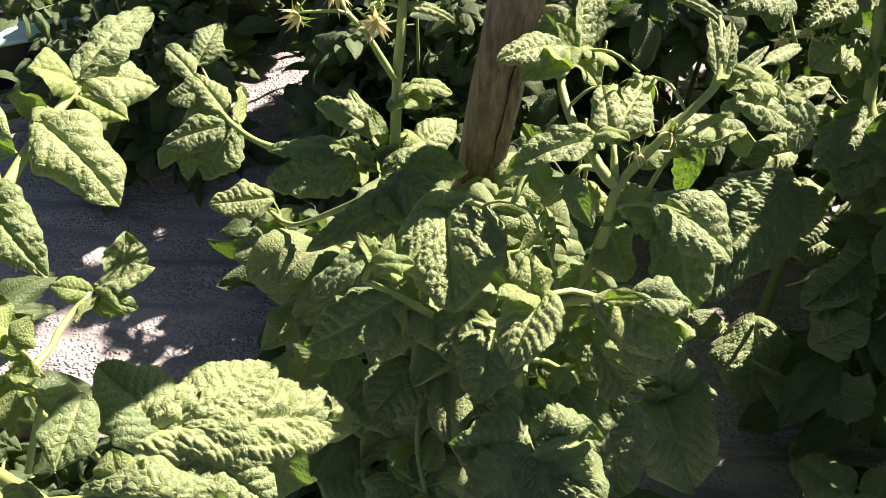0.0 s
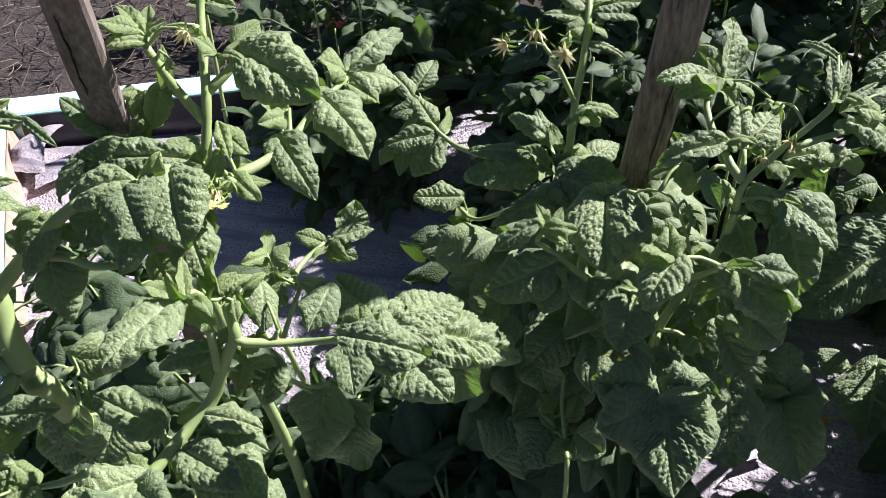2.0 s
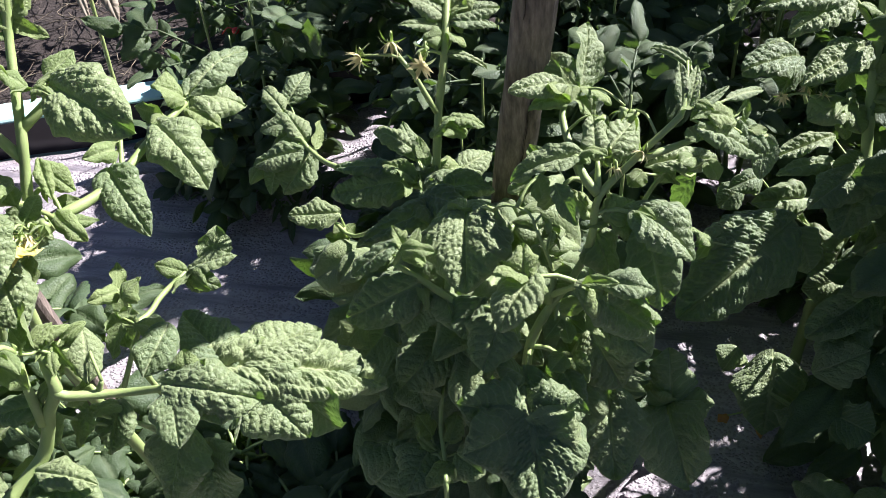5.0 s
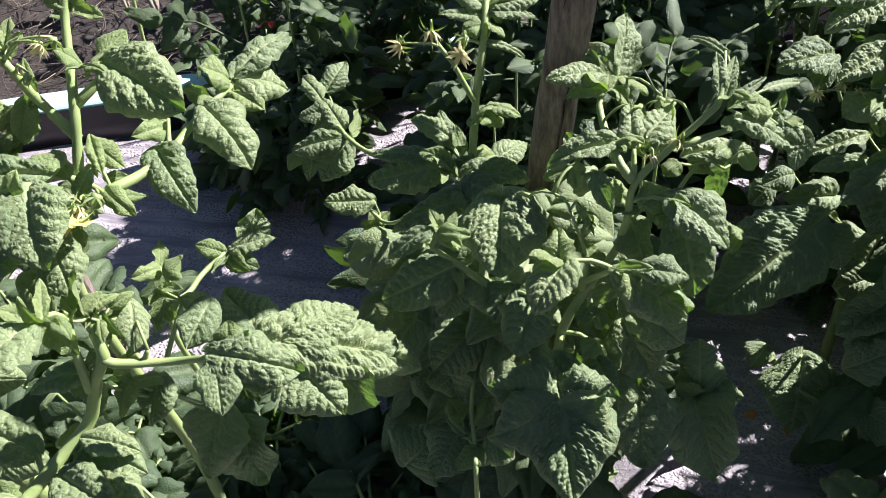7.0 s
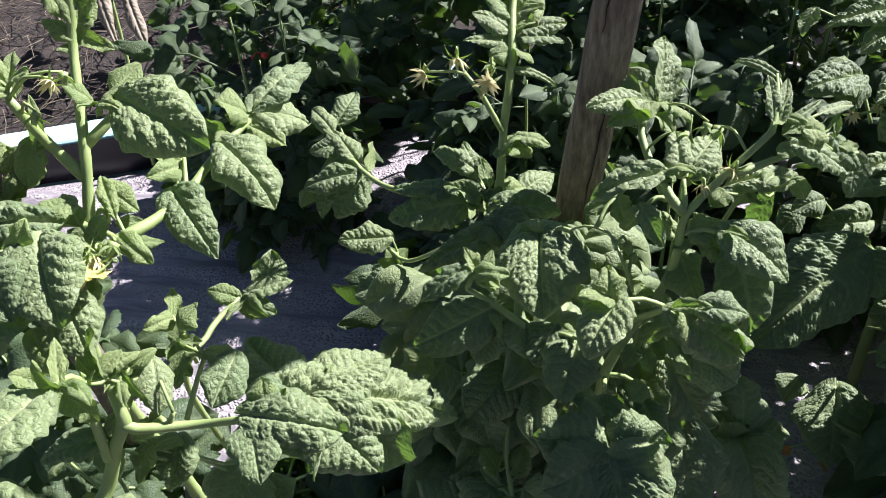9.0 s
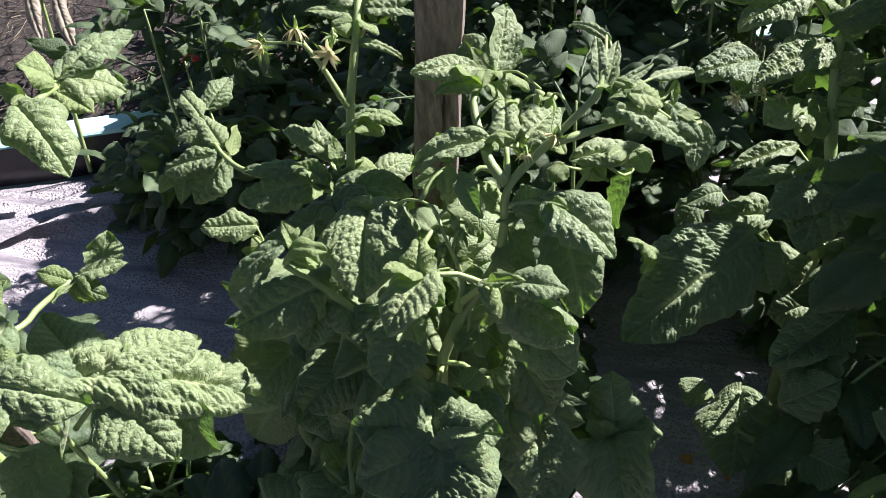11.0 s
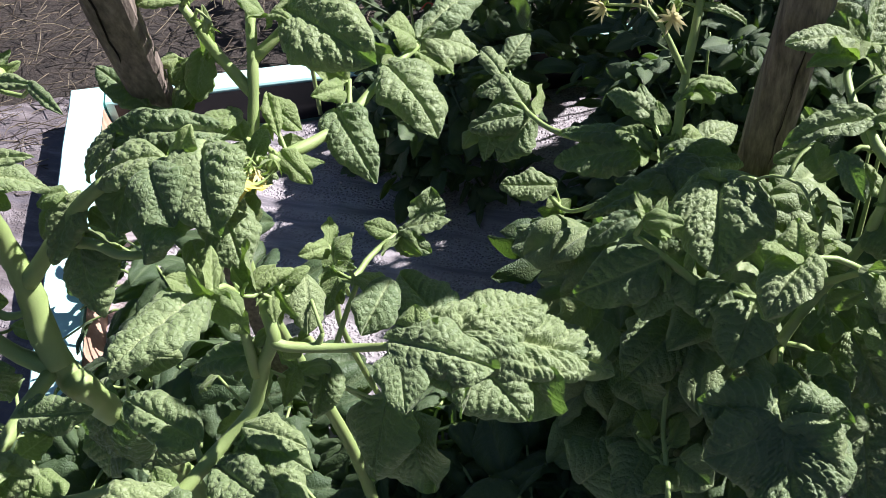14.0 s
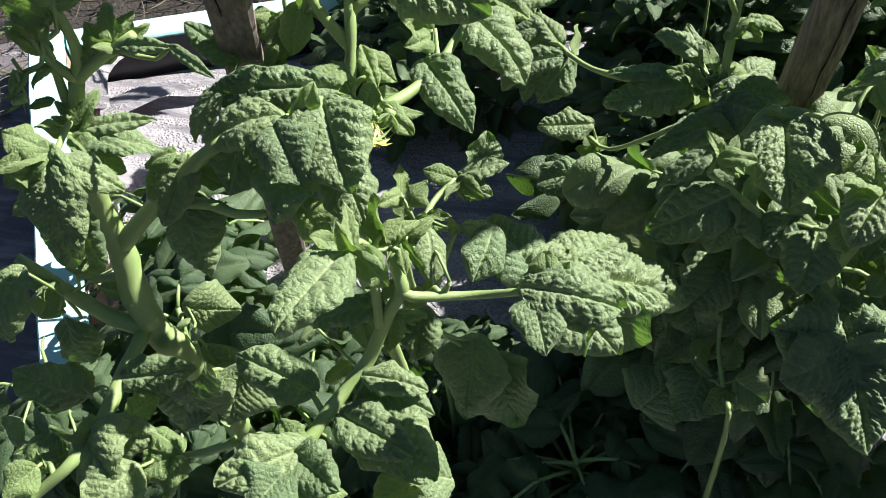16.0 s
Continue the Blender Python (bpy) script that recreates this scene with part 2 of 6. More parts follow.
def tube(points, r0, r1, sides=9, step=0.012, verts=None, faces=None, knots=0.0):
    """A tapered round stalk along the points, closed at both ends. Adds to verts and faces."""
    verts = [] if verts is None else verts
    faces = [] if faces is None else faces
    line = smooth_line(points, step)
    first = len(verts)
    u = None
    for i, p in enumerate(line):
        d = (line[min(i + 1, len(line) - 1)] - line[max(i - 1, 0)]).normalized()
        if u is None:
            u = d.orthogonal().normalized()
        u = (u - d * u.dot(d)).normalized()
        w = d.cross(u)
        f = i / (len(line) - 1)
        r = r0 + (r1 - r0) * f
        r *= 1 + knots * noise.noise(p * 60)
        for k in range(sides):
            a = 2 * math.pi * k / sides
            verts.append(p + (u * math.cos(a) + w * math.sin(a)) * r)
    n = len(line)
    for i in range(n - 1):
        for k in range(sides):
            a, b = first + i * sides + k, first + i * sides + (k + 1) % sides
            faces.append((a, b, b + sides, a + sides))
    faces.append(tuple(first + k for k in reversed(range(sides))))
    faces.append(tuple(first + (n - 1) * sides + k for k in range(sides)))
    return verts, faces


def leaf_grid(seed, ratio, ns, nv, kind="d", blister=1.0, curl=None):
    """One crinkled leaflet of length 1 along +y, face towards +z; ratio is width to length. Returns verts, faces, uv, vein."""
    rng = np.random.default_rng(seed)
    s = np.linspace(0, 1, ns)
    v = np.linspace(-1, 1, nv)
    S, V = np.meshgrid(s, v, indexing="ij")
    a = np.abs(V)
    peak = rng.uniform(0.30, 0.42)
    p = np.where(S < peak, S / peak, (1 - S) / (1 - peak))
    half = np.where(S < peak, np.sin(p * np.pi / 2) ** 0.62, np.sin(p * np.pi / 2) ** 0.74)
    teeth = rng.uniform(3.5, 6.0)
    off = rng.uniform(0, 1, 2)
    ph = np.where(V < 0, off[0], off[1])
    deep = rng.uniform(0.05, 0.15)
    lobe = np.abs(np.sin((S * teeth + ph) * np.pi)) - 0.6
    half = half * (1 + a ** 2.5 * (deep * lobe + 0.025 * np.sin(S * teeth * 9 + ph * 6)))
    half = half * np.where(V < 0, rng.uniform(0.9, 1.1), rng.uniform(0.9, 1.1))
    W = V * half * ratio / 2                      # distance from the mid rib, in leaf lengths
    A = np.abs(W)
    Y = S - 0.10 * a ** 2 * (1 - S) ** 3 * ratio
    # veins: mid rib, and side veins that sweep towards the tip
    nver = int(rng.integers(6, 9))
    lean = rng.uniform(0.55, 0.8)
    run = S - lean * A - 0.25 * A * A
    phase = run * nver + 0.16 * np.sin(A / ratio * 15 + S * 9 + rng.uniform(0, 6)) + np.where(V < 0, rng.uniform(0.3, 0.7), 0.0)
    near = np.abs(phase - np.round(phase)) / nver
    rib = np.exp(-(A / (0.012 + 0.012 * (1 - S))) ** 2)
    sidev = np.exp(-(near / 0.010) ** 2) * np.clip(half * 4, 0, 1)
    vein = np.clip(rib + 0.6 * sidev, 0, 1)
    # crumpled patches between the veins, laid in rows along them, each with its own height and slant
    cs = (0.034 if kind == "b" else 0.040) * rng.uniform(0.9, 1.2)
    long = 1.7
    rows = max(2, round(1 / nver / cs))
    seeds = []
    amax = ratio * 0.62
    for sg in (-1, 1):
        for r in range(-rows * 4, rows * (nver + 1)):
            q = rng.uniform(0, 0.6)
            while q * cs * long < amax:
                seeds.append((sg, (r + 0.5 + rng.uniform(-0.3, 0.3)) / (rows * nver), (q + rng.uniform(-0.32, 0.32)) * cs * long,
                              rng.uniform(0.5, 1.0), rng.uniform(-1, 1), rng.uniform(-1, 1)))
                q += 1
    seeds = np.array(seeds)
    shift = np.where(V < 0, 0.5 / nver, 0.0)
    P = np.stack([(run + shift).ravel(), A.ravel()], 1)
    crump = np.zeros(len(P))
    sgn = np.where(V.ravel() < 0, -1, 1)
    for sg in (-1, 1):
        C = seeds[seeds[:, 0] == sg]
        sel = np.where(sgn == sg)[0]
        dx = P[sel][:, None, 0] - C[None, :, 1]
        dy = (P[sel][:, None, 1] - C[None, :, 2]) / long
        d = np.sqrt(dx * dx + dy * dy)
        k = d.argmin(1)
        n = np.arange(len(sel))
        f1 = d[n, k]
        d[n, k] = 9.0
        f2 = d.min(1)
        c = np.clip((f2 - f1) / (cs * 0.95), 0, 1)
        puff = 1 - (1 - c) ** 2
        crump[sel] = puff * (0.60 + 0.40 * C[k, 3] + (C[k, 4] * dx[n, k] + C[k, 5] * dy[n, k]) / cs * 0.45)
    crump = crump.reshape(S.shape)
    rowp = np.abs(np.sin(phase * np.pi)) ** 0.65
    edge = np.clip(1.1 - a ** 6, 0, 1) * np.clip(half * 2.5, 0, 1)
    amp = cs * (0.64 if kind == "b" else 0.40) * blister
    Z = (crump * amp + rowp * (0.027 if kind == "b" else 0.008 if kind in "ry" else 0.024)) * edge * (1 - 0.85 * rib) - rib * 0.010
    # each half swells up from the sunken rib, the rim waves
    swell = rng.uniform(0.08, 0.24) if kind in "bd" else rng.uniform(-0.1, 0.1)
    Z += swell * ratio * 0.5 * np.sin(np.clip(a, 0, 1) * np.pi * 0.85) * half
    Z += rng.uniform(0.05, 0.11) * ratio * a ** 2.5 * np.sin(S * rng.uniform(8, 14) + ph * 6)
    Z += 0.03 * np.sin(S * 7 + rng.uniform(0, 6)) * np.sin(V * 3 + rng.uniform(0, 6)) * ratio
    if curl is None:
        curl = {"d": (rng.uniform(0.3, 1.5), rng.choice([-0.7, 0.35, 0.6, 0.8, 1.1]) * rng.uniform(0.8, 1.1), rng.uniform(-0.6, 0.6)),
                "b": (rng.uniform(0.3, 1.1), rng.uniform(0.15, 0.85), rng.uniform(-0.35, 0.35)),
                "u": (rng.uniform(-0.4, 0.5), rng.uniform(-1.1, -0.2), rng.uniform(-0.5, 0.5)),
                "r": (1.6, 1.3, 0.8), "y": (0.8, 1.4, 0.9)}[kind]
    bend, cup, twist = curl
    rr = max(ratio, 0.2)
    R = rr / 2 / cup if abs(cup) > 1e-3 else 1e3
    ang = W / R
    Xc, Zc = np.sin(ang) * (R + Z), (np.cos(ang) - 1) * R + np.cos(ang) * Z
    tw = twist * (S - 0.5)
    Xt, Zt = Xc * np.cos(tw) - Zc * np.sin(tw), Xc * np.sin(tw) + Zc * np.cos(tw)
    th = bend * (Y - 0.5)
    Rb = 1 / bend if abs(bend) > 1e-3 else 1e3
    Yb, Zb = np.sin(th) * (Rb + Zt), (np.cos(th) - 1) * Rb + np.cos(th) * Zt
    m = nv // 2
    y0, z0, y1, z1 = Yb[0, m], Zb[0, m], Yb[-1, m], Zb[-1, m]
    L = math.hypot(y1 - y0, z1 - z0)
    cy, cz = (y1 - y0) / L, (z1 - z0) / L
    Yr, Zr = ((Yb - y0) * cy + (Zb - z0) * cz) / L, (-(Yb - y0) * cz + (Zb - z0) * cy) / L
    verts = np.stack([Xt / L, Yr, Zr], -1).reshape(-1, 3)
    idx = np.arange(ns * nv).reshape(ns, nv)
    faces = np.stack([idx[:-1, :-1], idx[:-1, 1:], idx[1:, 1:], idx[1:, :-1]], -1).reshape(-1, 4)
    uv = np.stack([W + 0.5, S], -1).reshape(-1, 2)
    return verts, faces, uv, vein.ravel()


def leaf_pose(base, tip, roll, lift=(0.1, -0.62, 0.78)):
    """Pose and length of a leaflet from its base to its tip, its face turned up and outwards."""
    base, tip = Vector(base), Vector(tip)
    y = tip - base
    length = y.length
    y.normalize()
    z = Vector(lift)
    z = (z - y * z.dot(y))
    z = z.normalized() if z.length > 0.05 else y.orthogonal().normalized()
    x = y.cross(z)
    m = Matrix((x, y, z)).transposed().to_4x4()
    m.translation = base
    return m @ Matrix.Rotation(radians(roll), 4, "Y"), length


SHOOT_LABELS = {
    "P1": "tall tomato plant with crinkled leaves and yellow flowers",
    "P2": "low tomato plant with a large crinkled pale green leaf",
    "P3": "tomato plant with a thick forked stem and drooping leaves",
    "P4": "bushy tomato plant with blistered dark green leaves beside a stake",
    "P5": "tomato plant with wilted yellow flowers in front of a stake",
    "P6": "shaded tomato plant with large smooth hanging leaves",
    "P8": "withered plant with pale dry hanging leaves on straw",
    "P7": "small tomato side shoot with curled leaves over mulch film",
}
SEED = [100]
spin = random.Random(8)
STEM_POINTS = {}


def start_plant(code):
    e = tagged(new("tomato_plant"), SHOOT_LABELS[code], "plant", "tomato plants in the bed")
    STEM_POINTS[e.name] = []
    return e


def add_stem(plant, name, r0, r1, points):
    v, f = tube(points, r0 * (0.6 if name == "branch" else 1.0), r1 * (0.78 if name == "branch" else 1.0), 12, 0.010, knots=0.16)
    part(name, mesh_of(name, v, f, STEM), plant)
    STEM_POINTS[plant.name] += smooth_line(points, 0.02)


SPRIG = []
for q in range(8):
    g = leaf_grid(700 + q, 0.42 + 0.06 * (q % 4), 20, 13, "du"[q % 2], 1.2)
    SPRIG.append(mesh_of("leaflet", g[0], g[1], LEAF_YOUNG, g[2] * 0.4, g[3]))


def add_leaf(plant, leaflets):
    """A compound leaf: a stalk from the nearest stem, and its crinkled leaflets."""
    bases = [Vector(q[0]) for q in leaflets]
    hub = sum(bases, Vector()) / len(bases)
    near = min(STEM_POINTS[plant.name], key=lambda q: (q - hub).length + max(0, q.z - hub.z))
    v, f = [], []
    gap = near - hub
    if gap.length > 0.012:
        if gap.length > 0.09:
            near = hub + gap.normalized() * 0.06 + Vector((0, 0.02, -0.05))
        tube([near, (near + hub) / 2 + Vector((0, 0.004, 0.004)), hub], 0.0029, 0.0022, 7, 0.012, v, f)
    for b in bases:
        if (b - hub).length > 0.004:
            tube([hub, (b + hub) / 2 + Vector((0.1, 0.05, -0.2)) * (b - hub).length, b], 0.0021, 0.0014, 6, 0.012, v, f)
    if not f:
        tube([hub, hub + Vector((0, 0, -0.01))], 0.002, 0.002, 6, 0.01, v, f)
    leaf = part("leaf", mesh_of("leaf_stalk", v, f, STEM), plant)
    small = [] if leaflets[0][4] in "ry" else range(min(2, len(leaflets) // 2))
    for i in small:
        at = hub.lerp(spin.choice(bases), spin.uniform(0.1, 1.0))
        d = Vector((spin.uniform(-1, 1), spin.uniform(-0.9, 0.4), spin.uniform(-0.5, 0.7))).normalized()
        size = spin.uniform(0.018, 0.042)
        m, _ = leaf_pose(at, at + d * size, spin.uniform(-50, 50))
        part("leaflet", spin.choice(SPRIG), leaf, m=m @ Matrix.Scale(size, 4))
    for base, tip, width, roll, kind in leaflets:
        SEED[0] += 1
        loose = 0.25 if max(width, (Vector(tip) - Vector(base)).length) > 0.05 else 0.8
        shy = kind in "fg"                           # leaves that hang facing away from the sun
        kind = {"f": "d", "g": "b"}.get(kind, kind)
        lift = (-0.05, -0.70, 0.50) if shy else (0.12 + loose * spin.uniform(-0.35, 0.35), -0.28 + loose * spin.uniform(-0.4, 0.4), 0.88)
        m, length = leaf_pose(base, tip, roll + loose * spin.uniform(-30, 30), lift)
        big = max(length, width)
        ns = int(min(150, max(20, big * 900)))
        nv = int(min(120, max(15, width * 900))) | 1
        verts, faces, uv, vein = leaf_grid(SEED[0], min(width / length, 2.2), ns, nv, kind, 0.35 if kind in "ry" else 1.0)
        young = big < 0.045
        skin = {"r": RUST, "y": DRY}.get(kind, LEAF_YOUNG if young else LEAF)
        me = mesh_of("leaflet", verts * length, faces, skin, uv * max(0.35, length * 8), vein)
        part("leaflet", me, leaf, m=m)


def add_flower(plant, kind, where, size):
    """A tomato flower, bud or small fruit on its stalk."""
    rng = random.Random(SEED[0] * 7 + len(plant.children))
    SEED[0] += 1
    p = Vector(where)
    near = min(STEM_POINTS[plant.name], key=lambda q: (q - p).length)
    face = Vector((rng.uniform(-0.5, 0.5), -0.6, rng.uniform(-1.0, -0.2) if kind == "yellow" else rng.uniform(-0.7, 0.2))).normalized()
    gap = near - p
    root = near if gap.length < 0.06 else p + gap.normalized() * 0.035 + Vector((0, 0, -0.01))
    v, f = tube([root, (root + p) / 2 + Vector((0, 0, 0.012)), p - face * size * 0.2], 0.0016, 0.0012, 6, 0.008)
    if kind == "fruit":
        for i in range(9):
            t = math.pi * i / 8
            for k in range(12):
                a = 2 * math.pi * k / 12
                v.append(p + Vector((math.cos(a) * math.sin(t), math.sin(a) * math.sin(t), 0.86 * math.cos(t))) * size)
        o = len(v) - 9 * 12
        f += [(o + i * 12 + k, o + (i + 1) * 12 + k, o + (i + 1) * 12 + (k + 1) % 12, o + i * 12 + (k + 1) % 12) for i in range(8) for k in range(12)]
        return part("fruit", mesh_of("fruit", v, f, TOMATO), plant, "small ripe red tomato")
    head = part("flower", mesh_of("flower_stalk", v, f, STEM), plant)
    u = face.orthogonal().normalized()
    w = face.cross(u)

    def blades(count, length, width, back, material, name, turn):
        for i in range(count):
            a = turn + 2 * math.pi * i / count + rng.uniform(-0.2, 0.2)
            d = u * math.cos(a) + w * math.sin(a)
            s = face.cross(d)
            vs, fs = [], []
            bk = back * rng.uniform(0.35, 1.3) + rng.uniform(-0.35, 0.35)
            for j in range(6):
                t = j / 5
                c = p + d * length * t * (1 - 0.25 * abs(bk) * t) + face * (0.25 * t * (1 - t) - bk * t * t * 0.6) * length
                h = width * (math.sin(math.pi * min(1, t * 0.9 + 0.12)) ** 0.8) * (1 - t ** 3)
                vs += [c - s * h + face * h * 0.3, c, c + s * h + face * h * 0.3]
            for j in range(5):
                q = j * 3
                fs += [(q, q + 1, q + 4, q + 3), (q + 1, q + 2, q + 5, q + 4)]
            part(name, mesh_of(name, vs, fs, material), head)

    if kind == "yellow":
        blades(6, size * 0.8, size * 0.26, 0.15, YELLOW, "petal", 0)
        blades(5, size * 0.8, size * 0.09, 1.1, STEM, "sepal", 0.5)
        vs, fs = tube([p, p + face * size * 0.35, p + face * size * 0.6], size * 0.16, size * 0.07, 8, 0.004)
        part("anther_cone", mesh_of("anther_cone", vs, fs, YELLOW), head, "yellow anther cone")
    elif kind == "wilted":
        blades(11, size * 0.62, size * 0.065, -1.5, WILTED, "petal", 0)
        blades(6, size * 0.70, size * 0.055, 0.9, LEAF_YOUNG, "sepal", 0.5)
    else:
        blades(5, size * 0.95, size * 0.13, -1.3, LEAF_YOUNG, "sepal", 0.2)
        vs, fs = tube([p - face * size * 0.1, p + face * size * 0.25, p + face * size * 0.5], size * 0.26, size * 0.12, 8, 0.003)
        part("bud", mesh_of("bud", vs, fs, STEM), head)
    return head


# ---------------------------------------------------------------- ground and bed
CORNER = Vector((-1.775, 1.395, 0.0))
bed_x = Vector((0.918, 0.395, 0)).normalized()
bed_y = Vector((0.567, -0.824, 0)).normalized()


def ground_sheet():
    n = 90
    verts, faces = [], []
    for i in range(n + 1):
        for j in range(n + 1):
            x = (i / n * 2 - 1)
            y = (j / n * 2 - 1)
            px, py = 60 * x * abs(x) ** 2.2, 60 * y * abs(y) ** 2.2 + 1.0
            z = -0.035 + 0.03 * noise.noise(Vector((px * 3, py * 3, 0))) + 0.012 * noise.noise(Vector((px * 14, py * 14, 3)))
            verts.append((px, py, z - 0.03))
    for i in range(n):
        for j in range(n):
            a = i * (n + 1) + j
            faces.append((a, a + n + 1, a + n + 2, a + 1))
    return tagged(new("ground", mesh_of("ground", verts, faces, SOIL)), "dark dry soil around the bed", "ground", kind="structure")


ground_sheet()


def film_sheet():
    """The mulch film inside the bed frame: one wrinkled sheet."""
    nx, ny = 240, 170
    sx, sy = 3.6, 2.4
    verts, faces = [], []
    for i in range(nx + 1):
        for j in range(ny + 1):
            u, w = 0.10 + sx * i / nx, 0.10 + sy * j / ny
            p = CORNER + bed_x * u + bed_y * w
            q = Vector((u, w, 0))
            z = 0.012 * noise.noise(q * 2.5)
            z += 0.010 * (1 - abs(noise.noise(Vector((u * 3.2 + 0.6 * w, w * 15, 1.0)))) * 2) ** 3 * 0.6
            z += 0.004 * noise.noise(q * 22)
            z -= 0.035 * max(0, 1 - (w - 0.10) / 0.10) ** 2
            verts.append((p.x, p.y, z))
    for i in range(nx):
        for j in range(ny):
            a = i * (ny + 1) + j
            faces.append((a, a + 1, a + ny + 2, a + ny + 1))
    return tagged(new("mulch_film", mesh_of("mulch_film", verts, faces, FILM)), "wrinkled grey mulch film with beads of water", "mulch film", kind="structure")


mulch = film_sheet()


def path_film():
    """Old dark film on the path along the outer side of the bed."""
    nx, ny = 60, 110
    verts, faces = [], []
    for i in range(nx + 1):
        for j in range(ny + 1):
            u, w = -0.004 - 1.1 * i / nx, -0.16 + 2.3 * j / ny
            p = CORNER + bed_x * u + bed_y * w
            z = -0.022 + 0.010 * noise.noise(Vector((u * 4, w * 4, 7))) + 0.006 * (1 - 2 * abs(noise.noise(Vector((u * 14, w * 4, 2))))) ** 3 + 0.003 * noise.noise(Vector((u * 30, w * 30, 0)))
            verts.append((p.x, p.y, z))
    for i in range(nx):
        for j in range(ny):
            a = i * (ny + 1) + j
            faces.append((a, a + ny + 1, a + ny + 2, a + 1))
    return tagged(new("path_film", mesh_of("path_film", verts, faces, FILM_DARK)), "dark pinkish film laid on the path", "mulch film", kind="structure")


path_film()


def film_flap(at, along, wide, long, lift, name="flap"):
    """A folded-over corner of the film, standing up a little."""
    along = Vector(along).normalized()
    side = Vector((-along.y, along.x, 0))
    verts, faces = [], []
    n, m = 18, 12
    for i in range(n + 1):
        s = i / n
        for j in range(m + 1):
            c = (j / m - 0.5)
            w = wide * (1 - 0.75 * s)
            z = lift * math.sin(s * math.pi * 0.9) * (1 - 1.2 * c * c) + 0.004 * noise.noise(Vector((s * 9, c * 7, at[0] * 5))) + 0.010
            p = Vector(at) + along * long * s + side * (w * c + 0.02 * math.sin(s * 3))
            verts.append((p.x, p.y, p.z + z))
    for i in range(n):
        for j in range(m):
            a = i * (m + 1) + j
            faces.append((a, a + m + 1, a + m + 2, a + 1))
    return part(name, mesh_of(name, verts, faces, FILM), mulch)


film_flap((-1.50, 1.20, 0.022), (-0.02, 0.18, 0), 0.12, 0.20, 0.030)
film_flap((-1.46, 1.19, 0.018), (0.35, 0.22, 0), 0.10, 0.34, 0.024)
film_flap((-1.20, 1.20, 0.008), (0.30, 0.24, 0), 0.08, 0.30, 0.016)
film_flap((-0.42, 0.60, 0.006), (0.14, -0.08, 0), 0.10, 0.16, 0.030)
film_flap((0.10, 0.66, 0.006), (0.14, 0.10, 0), 0.12, 0.18, 0.026)


def board(name, start, along, across, length, label):
    """A bed board, its painted top and outer sides, raw inside face lined with black film."""
    bm = bmesh.new()
    t, h0, h1 = 0.09, -0.14, 0.08
    n = 24
    rows = []
    for i in range(n + 1):
        d = length * i / n
        w = 0.0015 * math.sin(i * 1.7)
        rows.append([bm.verts.new(start + along * d + across * (c + w) + Vector((0, 0, z))) for c, z in
                     ((0, h0), (0, h1 - 0.004), (0.004, h1), (t - 0.004, h1), (t, h1 - 0.004), (t, h0))])
    for a, b in zip(rows, rows[1:]):
        for k in range(5):
            bm.faces.new((a[k], a[k + 1], b[k + 1], b[k]))
    bm.faces.new(rows[0])
    bm.faces.new(list(reversed(rows[-1])))
    bmesh.ops.recalc_face_normals(bm, faces=bm.faces)
    return tagged(part_bm(name, bm, MINT), label, "garden board", "boards of the bed frame")


far_board = board("bed_board", CORNER + bed_x * 0.098, bed_x, bed_y, 3.6, "mint painted wooden edging board of the bed")
side_board = board("bed_board", CORNER, bed_y, bed_x, 2.2, "mint painted edging board, raw wood on its inner side")


def lining(name, start, along, across, length, material, label, parent):
    bm = bmesh.new()
    n = 30
    rows = []
    for i in range(n + 1):
        d = length * i / n
        k = 0.004 * math.sin(i * 2.1) + 0.003 * math.sin(i * 5.3)
        rows.append([bm.verts.new(start + along * d + across * (c + k * s) + Vector((0, 0, z))) for c, z, s in
                     ((0.0925, 0.072, 0), (0.095, 0.045, 0.4), (0.102, 0.02, 1), (0.112, -0.02, 1), (0.091, -0.03, 0))])
    for a, b in zip(rows, rows[1:]):
        for j in range(4):
            bm.faces.new((a[j], a[j + 1], b[j + 1], b[j]))
    bmesh.ops.recalc_face_normals(bm, faces=bm.faces)
    return part_bm(name, bm, material, parent, label, True)


lining("film_lining", CORNER + bed_x * 0.12, bed_x, bed_y, 3.4, BLACK, "black film lining", far_board)
lining("inner_face", CORNER + bed_y * 0.10, bed_y, bed_x, 2.05, RAW, "bare reddish wood inner face", side_board)


